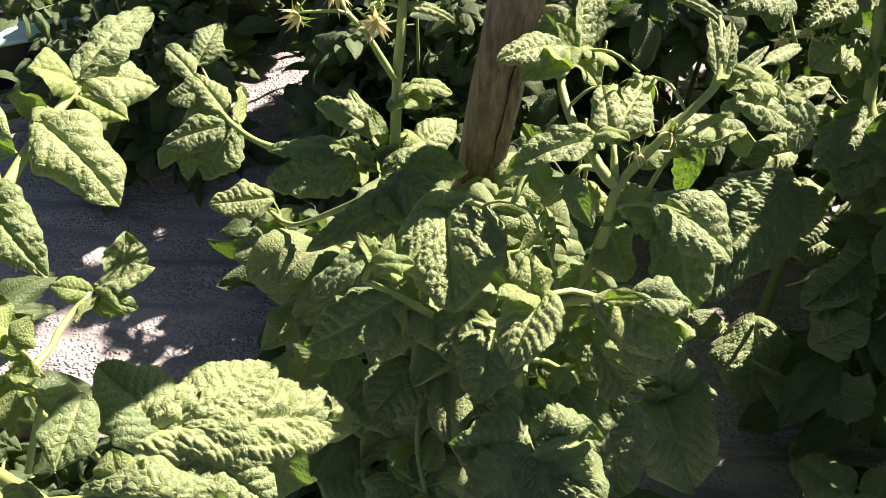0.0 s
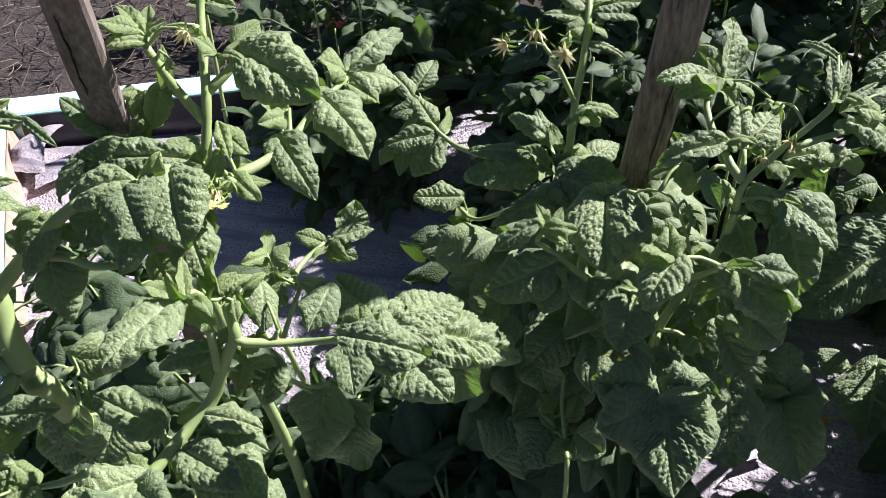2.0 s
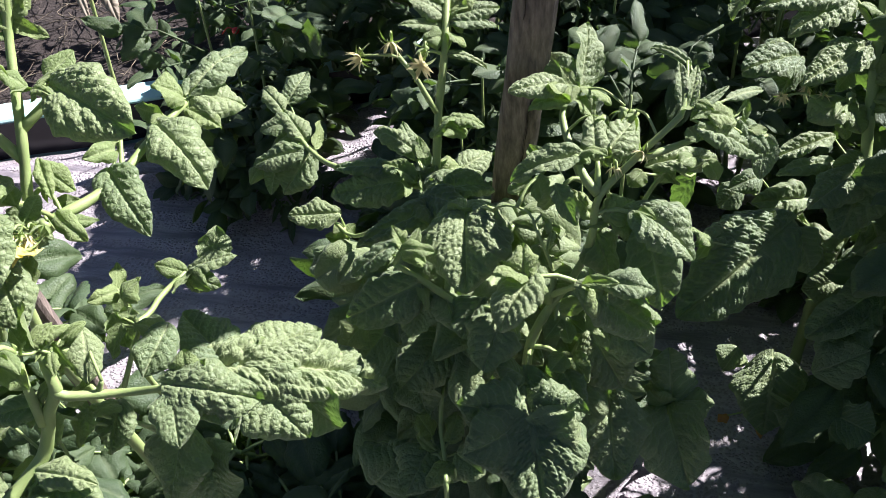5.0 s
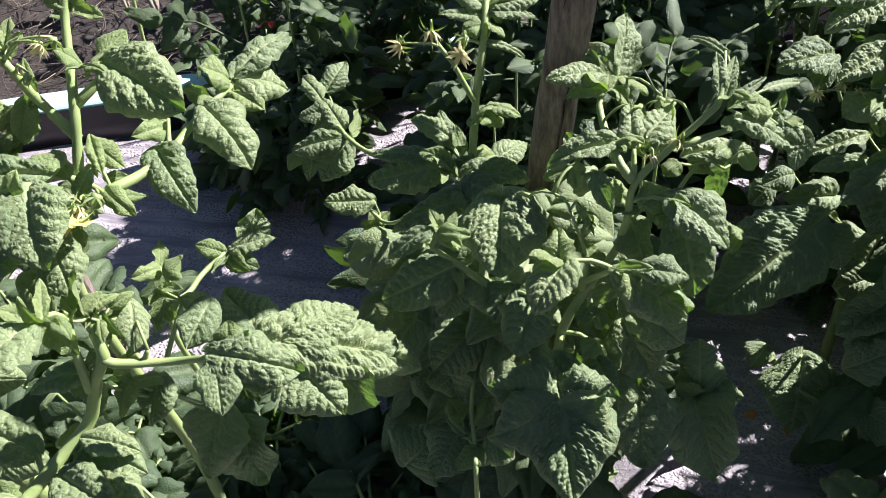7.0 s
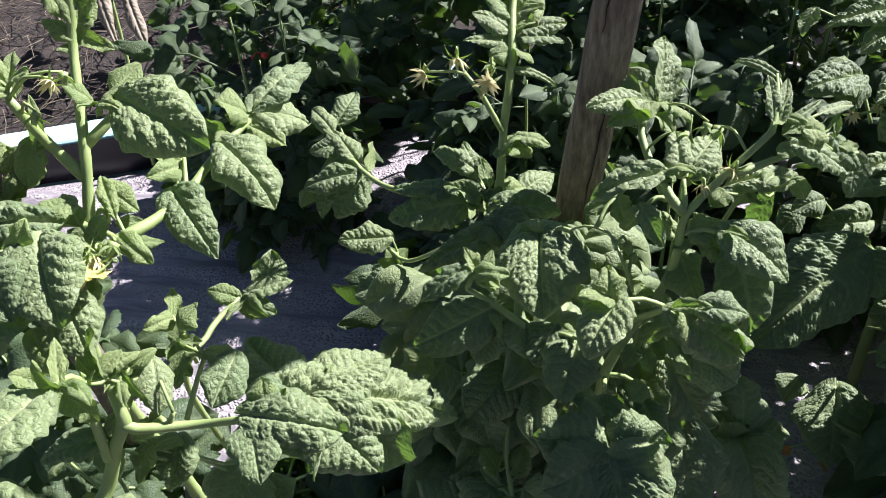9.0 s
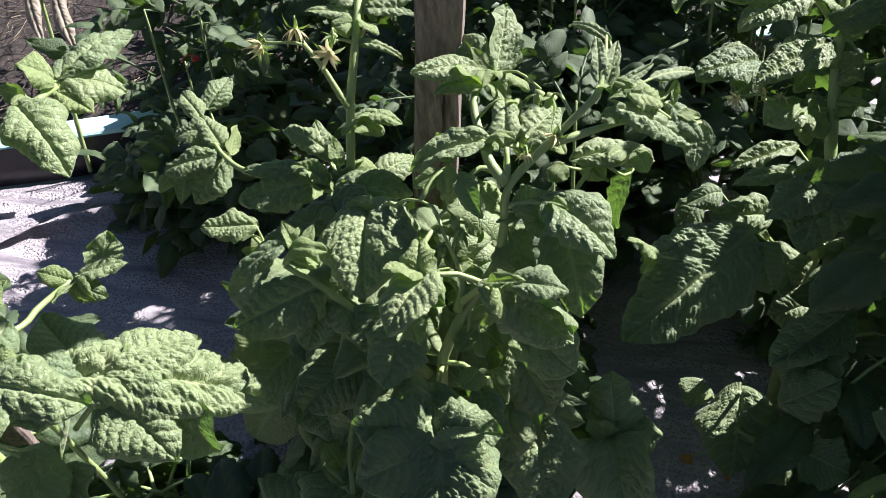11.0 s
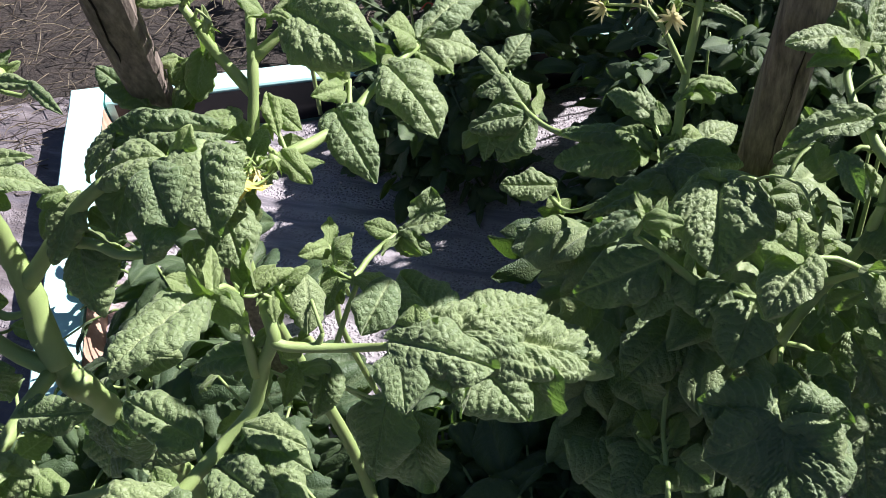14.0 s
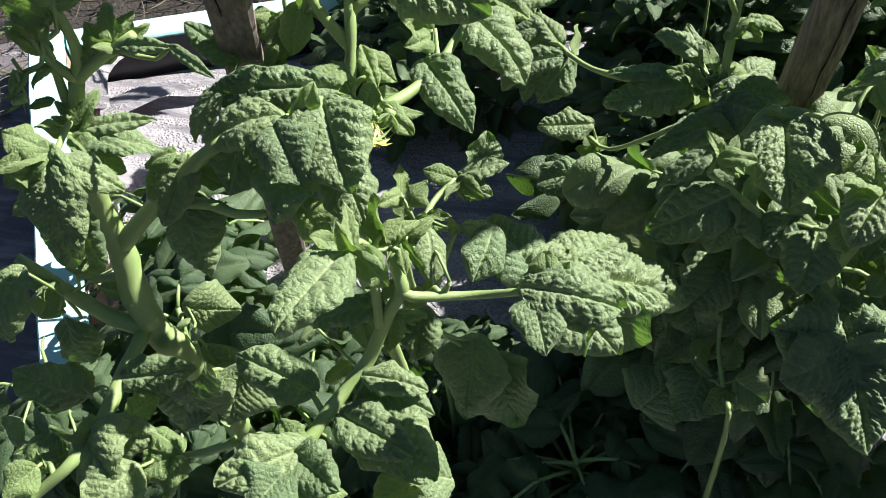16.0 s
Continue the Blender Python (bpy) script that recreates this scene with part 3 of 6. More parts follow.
def stake(foot, top, width, depth, turn, label):
    """A rough-sawn square garden stake with worn edges."""
    foot, top = Vector(foot), Vector(top)
    d = (top - foot)
    n = 60
    bm = bmesh.new()
    rows = []
    zc = d.normalized()
    xc = Vector((math.cos(radians(turn)), math.sin(radians(turn)), 0))
    xc = (xc - zc * xc.dot(zc)).normalized()
    yc = zc.cross(xc)
    c = 0.004
    ring = [(-width / 2 + c, -depth / 2), (0, -depth / 2), (width / 2 - c, -depth / 2), (width / 2, -depth / 2 + c), (width / 2, depth / 2 - c), (width / 2 - c, depth / 2),
            (-width / 2 + c, depth / 2), (-width / 2, depth / 2 - c), (-width / 2, -depth / 2 + c)]
    for i in range(n + 1):
        p = foot + d * i / n
        k = 1 + 0.05 * noise.noise(p * 9)
        r = []
        for j, (a, b) in enumerate(ring):
            w = 0.0014 * noise.noise(Vector((j * 3.1, i * 0.35, p.x * 9)))
            r.append(bm.verts.new(p + xc * (a * k + w) + yc * (b * k + w)))
        rows.append(r)
    m = len(ring)
    for a, b in zip(rows, rows[1:]):
        for j in range(m):
            bm.faces.new((a[j], a[(j + 1) % m], b[(j + 1) % m], b[j]))
    bm.faces.new(list(reversed(rows[0])))
    bm.faces.new(rows[-1])
    ob = part_bm("garden_stake", bm, WOOD)
    # a drying crack and two knots in the face
    for along, side, long, half in ((0.60, 0.18, 0.17, 0.0011), (0.78, -0.22, 0.11, 0.0007)):
        vs = []
        for i in range(13):
            t = i / 12
            q = foot + d * along + zc * long * (t - 0.5) + xc * (width * side + 0.002 * noise.noise(Vector((t * 6, side, 0)))) - yc * (depth / 2 * 1.05 + 0.0016)
            h = half * math.sin(math.pi * (0.04 + 0.92 * t))
            vs += [q - xc * h, q + yc * 0.004, q + xc * h]
        fs = [f for i in range(12) for f in ((3 * i, 3 * i + 1, 3 * i + 4, 3 * i + 3), (3 * i + 1, 3 * i + 2, 3 * i + 5, 3 * i + 4))]
        part("crack", mesh_of("crack", vs, fs, SOIL), ob, "dark drying crack")
    return tagged(ob, label, "stake", "stakes in the bed")


stake((-0.098, 0.826, -0.05), (0.044, 0.618, 1.18), 0.046, 0.030, 4, "weathered brown wooden stake among tomato leaves")
stake((-0.741, 0.696, -0.05), (-0.440, 0.257, 1.2), 0.036, 0.020, 24, "weathered brown wooden stake leaning near the bed corner")

# ---------------------------------------------------------------- the plants of the bed
shoot = start_plant('P1')
add_stem(shoot, 'stem', 0.0042, 0.009, [(-0.446, 0.486, 0.972), (-0.445, 0.475, 0.944), (-0.446, 0.462, 0.917), (-0.431, 0.413, 0.854), (-0.430, 0.392, 0.812), (-0.430, 0.367, 0.764), (-0.432, 0.326, 0.681), (-0.430, 0.400, 0.300), (-0.420, 0.400, 0.000)])
add_stem(shoot, 'branch', 0.007, 0.007, [(-0.404, 0.446, 0.875), (-0.416, 0.426, 0.864), (-0.431, 0.414, 0.852)])
add_stem(shoot, 'branch', 0.0065, 0.007, [(-0.464, 0.386, 0.912), (-0.456, 0.393, 0.878), (-0.446, 0.401, 0.846), (-0.429, 0.400, 0.823)])
add_stem(shoot, 'branch', 0.006, 0.0075, [(-0.342, 0.549, 0.799), (-0.359, 0.487, 0.790), (-0.368, 0.444, 0.782), (-0.385, 0.402, 0.780), (-0.404, 0.375, 0.780), (-0.428, 0.365, 0.762)])
add_stem(shoot, 'branch', 0.003, 0.004, [(-0.377, 0.473, 0.803), (-0.368, 0.445, 0.783)])
add_leaf(shoot, [
    ((-0.396, 0.429, 0.891), (-0.304, 0.396, 0.869), 0.060, 20, 'b'),
    ((-0.405, 0.439, 0.891), (-0.390, 0.469, 0.903), 0.026, 0, 'd'),
    ((-0.411, 0.430, 0.890), (-0.391, 0.437, 0.898), 0.018, 0, 'd'),
    ((-0.421, 0.428, 0.886), (-0.439, 0.422, 0.906), 0.019, 0, 'd'),
    ((-0.410, 0.422, 0.888), (-0.380, 0.408, 0.893), 0.011, 0, 'd'),
])
add_leaf(shoot, [
    ((-0.340, 0.559, 0.803), (-0.307, 0.641, 0.807), 0.041, 0, 'b'),
    ((-0.340, 0.558, 0.802), (-0.294, 0.583, 0.775), 0.051, 0, 'b'),
    ((-0.345, 0.551, 0.803), (-0.368, 0.537, 0.826), 0.042, 0, 'b'),
    ((-0.339, 0.545, 0.794), (-0.301, 0.536, 0.779), 0.029, 0, 'd'),
])
add_leaf(shoot, [
    ((-0.357, 0.506, 0.802), (-0.292, 0.463, 0.756), 0.055, 0, 'd'),
    ((-0.350, 0.517, 0.804), (-0.355, 0.501, 0.804), 0.023, 0, 'd'),
])
add_leaf(shoot, [
    ((-0.380, 0.444, 0.788), (-0.326, 0.398, 0.748), 0.041, 0, 'd'),
    ((-0.381, 0.474, 0.801), (-0.408, 0.466, 0.828), 0.026, -20, 'u'),
])
add_leaf(shoot, [
    ((-0.397, 0.371, 0.777), (-0.366, 0.386, 0.772), 0.016, 0, 'd'),
    ((-0.428, 0.412, 0.813), (-0.395, 0.406, 0.789), 0.028, 0, 'd'),
    ((-0.414, 0.395, 0.782), (-0.395, 0.409, 0.776), 0.014, 0, 'u'),
    ((-0.425, 0.412, 0.820), (-0.404, 0.383, 0.796), 0.016, 0, 'd'),
])
add_leaf(shoot, [
    ((-0.466, 0.389, 0.916), (-0.498, 0.368, 0.919), 0.015, 0, 'd'),
    ((-0.475, 0.401, 0.917), (-0.509, 0.419, 0.933), 0.019, 0, 'd'),
    ((-0.472, 0.394, 0.924), (-0.500, 0.373, 0.940), 0.018, 0, 'd'),
    ((-0.473, 0.404, 0.912), (-0.483, 0.436, 0.928), 0.018, 0, 'u'),
    ((-0.472, 0.403, 0.903), (-0.470, 0.428, 0.915), 0.013, 0, 'd'),
])
add_leaf(shoot, [
    ((-0.472, 0.406, 0.860), (-0.478, 0.385, 0.823), 0.030, 0, 'd'),
    ((-0.501, 0.404, 0.852), (-0.520, 0.395, 0.849), 0.017, 0, 'd'),
    ((-0.496, 0.401, 0.832), (-0.503, 0.381, 0.812), 0.022, 0, 'd'),
    ((-0.456, 0.395, 0.873), (-0.468, 0.415, 0.900), 0.011, 0, 'u'),
])
add_leaf(shoot, [
    ((-0.445, 0.466, 0.926), (-0.474, 0.474, 0.937), 0.021, 0, 'd'),
    ((-0.447, 0.474, 0.928), (-0.418, 0.480, 0.909), 0.018, 40, 'u'),
    ((-0.447, 0.473, 0.934), (-0.431, 0.495, 0.946), 0.023, 0, 'd'),
    ((-0.445, 0.472, 0.940), (-0.459, 0.490, 0.964), 0.023, 0, 'd'),
    ((-0.448, 0.475, 0.944), (-0.467, 0.474, 0.965), 0.023, 0, 'd'),
    ((-0.445, 0.478, 0.954), (-0.440, 0.501, 0.971), 0.021, 0, 'd'),
    ((-0.447, 0.466, 0.919), (-0.455, 0.452, 0.921), 0.011, 0, 'd'),
])
add_leaf(shoot, [
    ((-0.421, 0.312, 0.838), (-0.381, 0.249, 0.799), 0.058, -12, 'g'),
    ((-0.430, 0.281, 0.816), (-0.437, 0.223, 0.782), 0.055, 5, 'f'),
    ((-0.420, 0.335, 0.830), (-0.537, 0.319, 0.816), 0.035, -14, 'b'),
    ((-0.446, 0.286, 0.837), (-0.505, 0.271, 0.809), 0.043, 8, 'b'),
    ((-0.447, 0.276, 0.835), (-0.415, 0.243, 0.807), 0.045, 0, 'b'),
    ((-0.513, 0.314, 0.831), (-0.530, 0.286, 0.798), 0.034, -10, 'b'),
    ((-0.416, 0.357, 0.835), (-0.443, 0.331, 0.835), 0.030, 0, 'b'),
    ((-0.407, 0.308, 0.829), (-0.380, 0.271, 0.806), 0.031, 20, 'b'),
    ((-0.480, 0.307, 0.826), (-0.494, 0.256, 0.771), 0.051, -10, 'f'),
    ((-0.439, 0.321, 0.832), (-0.477, 0.318, 0.836), 0.023, 0, 'b'),
])
add_leaf(shoot, [
    ((-0.415, 0.300, 0.800), (-0.382, 0.264, 0.749), 0.052, 0, 'b'),
    ((-0.414, 0.336, 0.777), (-0.404, 0.310, 0.746), 0.031, 0, 'b'),
    ((-0.451, 0.291, 0.741), (-0.422, 0.277, 0.715), 0.042, 0, 'd'),
])
# unseen inner leaves behind the cluster, added to shade what lies below
add_leaf(shoot, [
    ((-0.485, 0.364, 0.790), (-0.511, 0.331, 0.768), 0.065, 0, 'b'),
    ((-0.442, 0.353, 0.791), (-0.468, 0.321, 0.757), 0.063, 0, 'b'),
    ((-0.523, 0.337, 0.778), (-0.535, 0.302, 0.736), 0.055, 0, 'b'),
    ((-0.415, 0.364, 0.792), (-0.429, 0.335, 0.770), 0.049, 0, 'b'),
])
add_leaf(shoot, [
    ((-0.415, 0.351, 0.815), (-0.435, 0.369, 0.833), 0.019, 0, 'd'),
    ((-0.398, 0.336, 0.809), (-0.400, 0.366, 0.816), 0.017, 0, 'd'),
])
add_stem(shoot, 'branch', 0.003, 0.004, [(-0.493, 0.410, 0.835), (-0.499, 0.402, 0.816), (-0.511, 0.395, 0.786)])
add_leaf(shoot, [
    ((-0.528, 0.377, 0.817), (-0.573, 0.379, 0.850), 0.030, 0, 'd'),
    ((-0.506, 0.387, 0.804), (-0.502, 0.407, 0.821), 0.017, 0, 'u'),
    ((-0.494, 0.398, 0.825), (-0.520, 0.414, 0.848), 0.023, 0, 'd'),
    ((-0.492, 0.395, 0.821), (-0.482, 0.417, 0.837), 0.025, 0, 'b'),
    ((-0.499, 0.391, 0.806), (-0.488, 0.407, 0.817), 0.017, 0, 'u'),
    ((-0.508, 0.393, 0.797), (-0.526, 0.392, 0.802), 0.017, 0, 'd'),
])
add_flower(shoot, 'yellow', (-0.379, 0.296, 0.818), 0.03)
add_flower(shoot, 'wilted', (-0.379, 0.313, 0.813), 0.026)
add_flower(shoot, 'wilted', (-0.382, 0.314, 0.818), 0.022)
add_flower(shoot, 'wilted', (-0.417, 0.382, 0.933), 0.024)
add_flower(shoot, 'bud', (-0.442, 0.382, 0.901), 0.016)
add_flower(shoot, 'bud', (-0.418, 0.401, 0.928), 0.016)
add_flower(shoot, 'wilted', (-0.390, 0.307, 0.821), 0.022)
add_flower(shoot, 'bud', (-0.373, 0.328, 0.817), 0.02)

shoot = start_plant('P2')
add_stem(shoot, 'stem', 0.0055, 0.0092, [(-0.358, 0.250, 0.756), (-0.349, 0.236, 0.740), (-0.342, 0.227, 0.724), (-0.354, 0.222, 0.700), (-0.369, 0.220, 0.662), (-0.379, 0.212, 0.638), (-0.397, 0.182, 0.621), (-0.405, 0.165, 0.614), (-0.416, 0.140, 0.604), (-0.432, 0.122, 0.578), (-0.450, 0.100, 0.300), (-0.460, 0.140, 0.000)])
add_stem(shoot, 'branch', 0.0055, 0.006, [(-0.365, 0.230, 0.761), (-0.362, 0.220, 0.734), (-0.363, 0.217, 0.685)])
add_stem(shoot, 'branch', 0.0042, 0.0062, [(-0.216, 0.245, 0.725), (-0.244, 0.242, 0.725), (-0.288, 0.244, 0.709), (-0.334, 0.226, 0.717), (-0.342, 0.226, 0.723)])
add_stem(shoot, 'branch', 0.003, 0.004, [(-0.427, 0.187, 0.616), (-0.405, 0.166, 0.615)])
add_stem(shoot, 'branch', 0.003, 0.0045, [(-0.307, 0.241, 0.724), (-0.312, 0.238, 0.712)])
add_leaf(shoot, [
    ((-0.371, 0.202, 0.786), (-0.393, 0.118, 0.783), 0.051, 6, 'b'),
    ((-0.368, 0.209, 0.782), (-0.383, 0.240, 0.799), 0.016, 0, 'u'),
    ((-0.363, 0.215, 0.779), (-0.344, 0.204, 0.769), 0.014, 0, 'd'),
    ((-0.382, 0.203, 0.788), (-0.395, 0.197, 0.801), 0.018, 0, 'd'),
])
add_leaf(shoot, [
    ((-0.361, 0.227, 0.700), (-0.421, 0.213, 0.673), 0.025, 0, 'd'),
    ((-0.357, 0.222, 0.716), (-0.343, 0.241, 0.725), 0.012, 0, 'd'),
])
add_leaf(shoot, [
    ((-0.362, 0.238, 0.759), (-0.346, 0.260, 0.770), 0.016, 0, 'd'),
    ((-0.360, 0.241, 0.761), (-0.335, 0.265, 0.764), 0.013, 0, 'd'),
    ((-0.350, 0.240, 0.757), (-0.346, 0.249, 0.765), 0.011, 0, 'u'),
    ((-0.359, 0.234, 0.761), (-0.377, 0.246, 0.773), 0.014, 0, 'u'),
    ((-0.360, 0.228, 0.763), (-0.357, 0.237, 0.771), 0.009, 0, 'u'),
    ((-0.344, 0.258, 0.752), (-0.327, 0.275, 0.758), 0.012, 0, 'd'),
    ((-0.345, 0.243, 0.751), (-0.337, 0.228, 0.740), 0.012, 0, 'd'),
])
add_leaf(shoot, [
    ((-0.336, 0.276, 0.747), (-0.321, 0.241, 0.718), 0.033, 10, 'd'),
    ((-0.338, 0.272, 0.743), (-0.346, 0.244, 0.721), 0.020, 0, 'd'),
    ((-0.322, 0.246, 0.724), (-0.343, 0.258, 0.736), 0.017, 0, 'u'),
])
add_leaf(shoot, [
    ((-0.325, 0.238, 0.708), (-0.309, 0.236, 0.708), 0.010, 0, 'd'),
    ((-0.328, 0.239, 0.710), (-0.324, 0.249, 0.720), 0.009, 0, 'u'),
])
add_leaf(shoot, [
    ((-0.294, 0.328, 0.698), (-0.301, 0.282, 0.680), 0.044, 0, 'b'),
    ((-0.298, 0.331, 0.688), (-0.323, 0.323, 0.703), 0.027, 0, 'd'),
    ((-0.354, 0.345, 0.676), (-0.359, 0.321, 0.651), 0.022, 0, 'u'),
    ((-0.373, 0.363, 0.671), (-0.351, 0.338, 0.651), 0.026, 0, 'u'),
])
add_leaf(shoot, [
    ((-0.247, 0.241, 0.731), (-0.174, 0.255, 0.707), 0.054, 12, 'b'),
    ((-0.241, 0.241, 0.729), (-0.221, 0.196, 0.708), 0.039, -8, 'b'),
    ((-0.231, 0.251, 0.729), (-0.235, 0.263, 0.751), 0.026, 0, 'b'),
    ((-0.211, 0.251, 0.723), (-0.197, 0.225, 0.705), 0.043, 0, 'b'),
    ((-0.184, 0.262, 0.718), (-0.197, 0.233, 0.667), 0.017, 60, 'u'),
])
add_leaf(shoot, [
    ((-0.291, 0.344, 0.623), (-0.120, 0.422, 0.530), 0.072, 0, 'b'),
    ((-0.263, 0.355, 0.618), (-0.314, 0.386, 0.654), 0.072, 6, 'b'),
    ((-0.250, 0.361, 0.613), (-0.191, 0.429, 0.600), 0.076, -6, 'b'),
    ((-0.247, 0.355, 0.612), (-0.177, 0.326, 0.557), 0.070, 6, 'b'),
    ((-0.199, 0.383, 0.582), (-0.144, 0.429, 0.561), 0.048, 0, 'b'),
    ((-0.197, 0.372, 0.577), (-0.155, 0.362, 0.529), 0.060, 0, 'f'),
])
add_leaf(shoot, [
    ((-0.424, 0.188, 0.616), (-0.497, 0.197, 0.635), 0.044, 0, 'b'),
])
add_leaf(shoot, [
    ((-0.381, 0.200, 0.634), (-0.322, 0.200, 0.627), 0.030, 0, 'd'),
    ((-0.394, 0.170, 0.614), (-0.316, 0.143, 0.615), 0.045, 0, 'b'),
    ((-0.391, 0.189, 0.613), (-0.301, 0.142, 0.589), 0.067, 10, 'b'),
    ((-0.374, 0.203, 0.620), (-0.315, 0.190, 0.609), 0.044, 0, 'd'),
])
add_leaf(shoot, [
    ((-0.410, 0.128, 0.620), (-0.463, 0.078, 0.625), 0.050, -10, 'b'),
    ((-0.414, 0.126, 0.618), (-0.437, 0.148, 0.626), 0.028, 0, 'b'),
    ((-0.415, 0.121, 0.621), (-0.366, 0.097, 0.624), 0.045, 10, 'd'),
    ((-0.414, 0.099, 0.628), (-0.428, 0.070, 0.620), 0.049, 0, 'b'),
    ((-0.392, 0.109, 0.610), (-0.382, 0.077, 0.598), 0.041, 0, 'd'),
])
add_leaf(shoot, [
    ((-0.359, 0.306, 0.605), (-0.360, 0.268, 0.570), 0.043, 0, 'g'),
    ((-0.378, 0.282, 0.617), (-0.379, 0.256, 0.594), 0.026, 0, 'g'),
    ((-0.316, 0.322, 0.550), (-0.311, 0.265, 0.495), 0.078, 0, 'f'),
    ((-0.297, 0.330, 0.508), (-0.267, 0.295, 0.466), 0.064, 0, 'f'),
    ((-0.402, 0.262, 0.635), (-0.390, 0.242, 0.613), 0.023, 0, 'b'),
])
add_leaf(shoot, [
    ((-0.451, 0.261, 0.608), (-0.464, 0.245, 0.598), 0.021, 0, 'd'),
    ((-0.415, 0.265, 0.628), (-0.436, 0.266, 0.622), 0.024, 0, 'd'),
    ((-0.303, 0.179, 0.525), (-0.346, 0.159, 0.563), 0.055, 0, 'b'),
    ((-0.323, 0.149, 0.560), (-0.352, 0.116, 0.567), 0.043, 0, 'd'),
])
add_flower(shoot, 'bud', (-0.365, 0.230, 0.761), 0.018)
add_flower(shoot, 'bud', (-0.355, 0.247, 0.753), 0.02)
add_flower(shoot, 'bud', (-0.350, 0.242, 0.746), 0.016)
add_flower(shoot, 'wilted', (-0.331, 0.269, 0.729), 0.022)

shoot = start_plant('P3')
add_stem(shoot, 'stem', 0.0022, 0.0058, [(-0.571, 0.234, 0.974), (-0.567, 0.237, 0.948), (-0.570, 0.243, 0.912), (-0.579, 0.243, 0.889)])
add_stem(shoot, 'stem', 0.0055, 0.015, [(-0.578, 0.243, 0.892), (-0.590, 0.238, 0.858), (-0.610, 0.243, 0.800), (-0.623, 0.251, 0.740), (-0.619, 0.248, 0.694), (-0.615, 0.236, 0.647), (-0.604, 0.227, 0.614)])
add_stem(shoot, 'stem', 0.0138, 0.0175, [(-0.615, 0.235, 0.644), (-0.600, 0.228, 0.600), (-0.595, 0.236, 0.563), (-0.660, 0.340, 0.250), (-0.680, 0.360, 0.000)])
add_stem(shoot, 'branch', 0.01, 0.011, [(-0.491, 0.271, 0.820), (-0.519, 0.261, 0.799), (-0.549, 0.255, 0.769), (-0.586, 0.255, 0.732), (-0.615, 0.248, 0.701)])
add_stem(shoot, 'branch', 0.0075, 0.0125, [(-0.695, 0.207, 0.710), (-0.678, 0.208, 0.691), (-0.661, 0.212, 0.662), (-0.635, 0.217, 0.630), (-0.605, 0.224, 0.614)])
add_stem(shoot, 'branch', 0.006, 0.01, [(-0.662, 0.010, 0.574), (-0.633, 0.051, 0.588), (-0.604, 0.082, 0.607), (-0.607, 0.133, 0.599), (-0.607, 0.174, 0.608), (-0.608, 0.217, 0.613)])
add_stem(shoot, 'branch', 0.006, 0.0065, [(-0.521, 0.247, 0.927), (-0.546, 0.244, 0.911), (-0.567, 0.243, 0.897), (-0.578, 0.242, 0.888)])
add_stem(shoot, 'branch', 0.0045, 0.006, [(-0.596, 0.231, 0.938), (-0.590, 0.232, 0.915), (-0.585, 0.237, 0.898), (-0.579, 0.241, 0.888)])
add_stem(shoot, 'branch', 0.0035, 0.0055, [(-0.605, 0.221, 0.904), (-0.590, 0.234, 0.903), (-0.594, 0.238, 0.873), (-0.593, 0.237, 0.858)])
add_stem(shoot, 'branch', 0.0055, 0.007, [(-0.457, 0.244, 0.770), (-0.481, 0.241, 0.768), (-0.511, 0.250, 0.765), (-0.537, 0.255, 0.758)])
add_stem(shoot, 'branch', 0.005, 0.006, [(-0.622, 0.246, 0.666), (-0.649, 0.233, 0.663), (-0.670, 0.230, 0.681)])
add_stem(shoot, 'branch', 0.004, 0.006, [(-0.536, 0.114, 0.585), (-0.497, 0.120, 0.599), (-0.473, 0.131, 0.608)])
add_leaf(shoot, [
    ((-0.568, 0.178, 0.875), (-0.554, 0.141, 0.798), 0.047, 8, 'b'),
    ((-0.565, 0.172, 0.869), (-0.529, 0.187, 0.832), 0.027, 0, 'b'),
    ((-0.570, 0.175, 0.874), (-0.593, 0.169, 0.893), 0.027, 0, 'b'),
    ((-0.568, 0.174, 0.872), (-0.599, 0.155, 0.855), 0.032, -10, 'b'),
    ((-0.567, 0.170, 0.858), (-0.602, 0.155, 0.827), 0.028, 0, 'b'),
    ((-0.567, 0.172, 0.845), (-0.552, 0.162, 0.775), 0.029, 20, 'b'),
])
add_leaf(shoot, [
    ((-0.584, 0.221, 0.854), (-0.525, 0.244, 0.855), 0.018, 0, 'd'),
    ((-0.580, 0.220, 0.852), (-0.533, 0.214, 0.844), 0.023, 0, 'd'),
    ((-0.580, 0.214, 0.854), (-0.560, 0.207, 0.833), 0.021, 0, 'd'),
    ((-0.579, 0.233, 0.836), (-0.539, 0.254, 0.813), 0.027, 0, 'd'),
    ((-0.585, 0.216, 0.857), (-0.599, 0.203, 0.871), 0.017, 0, 'd'),
    ((-0.577, 0.224, 0.827), (-0.559, 0.229, 0.811), 0.018, 0, 'u'),
])
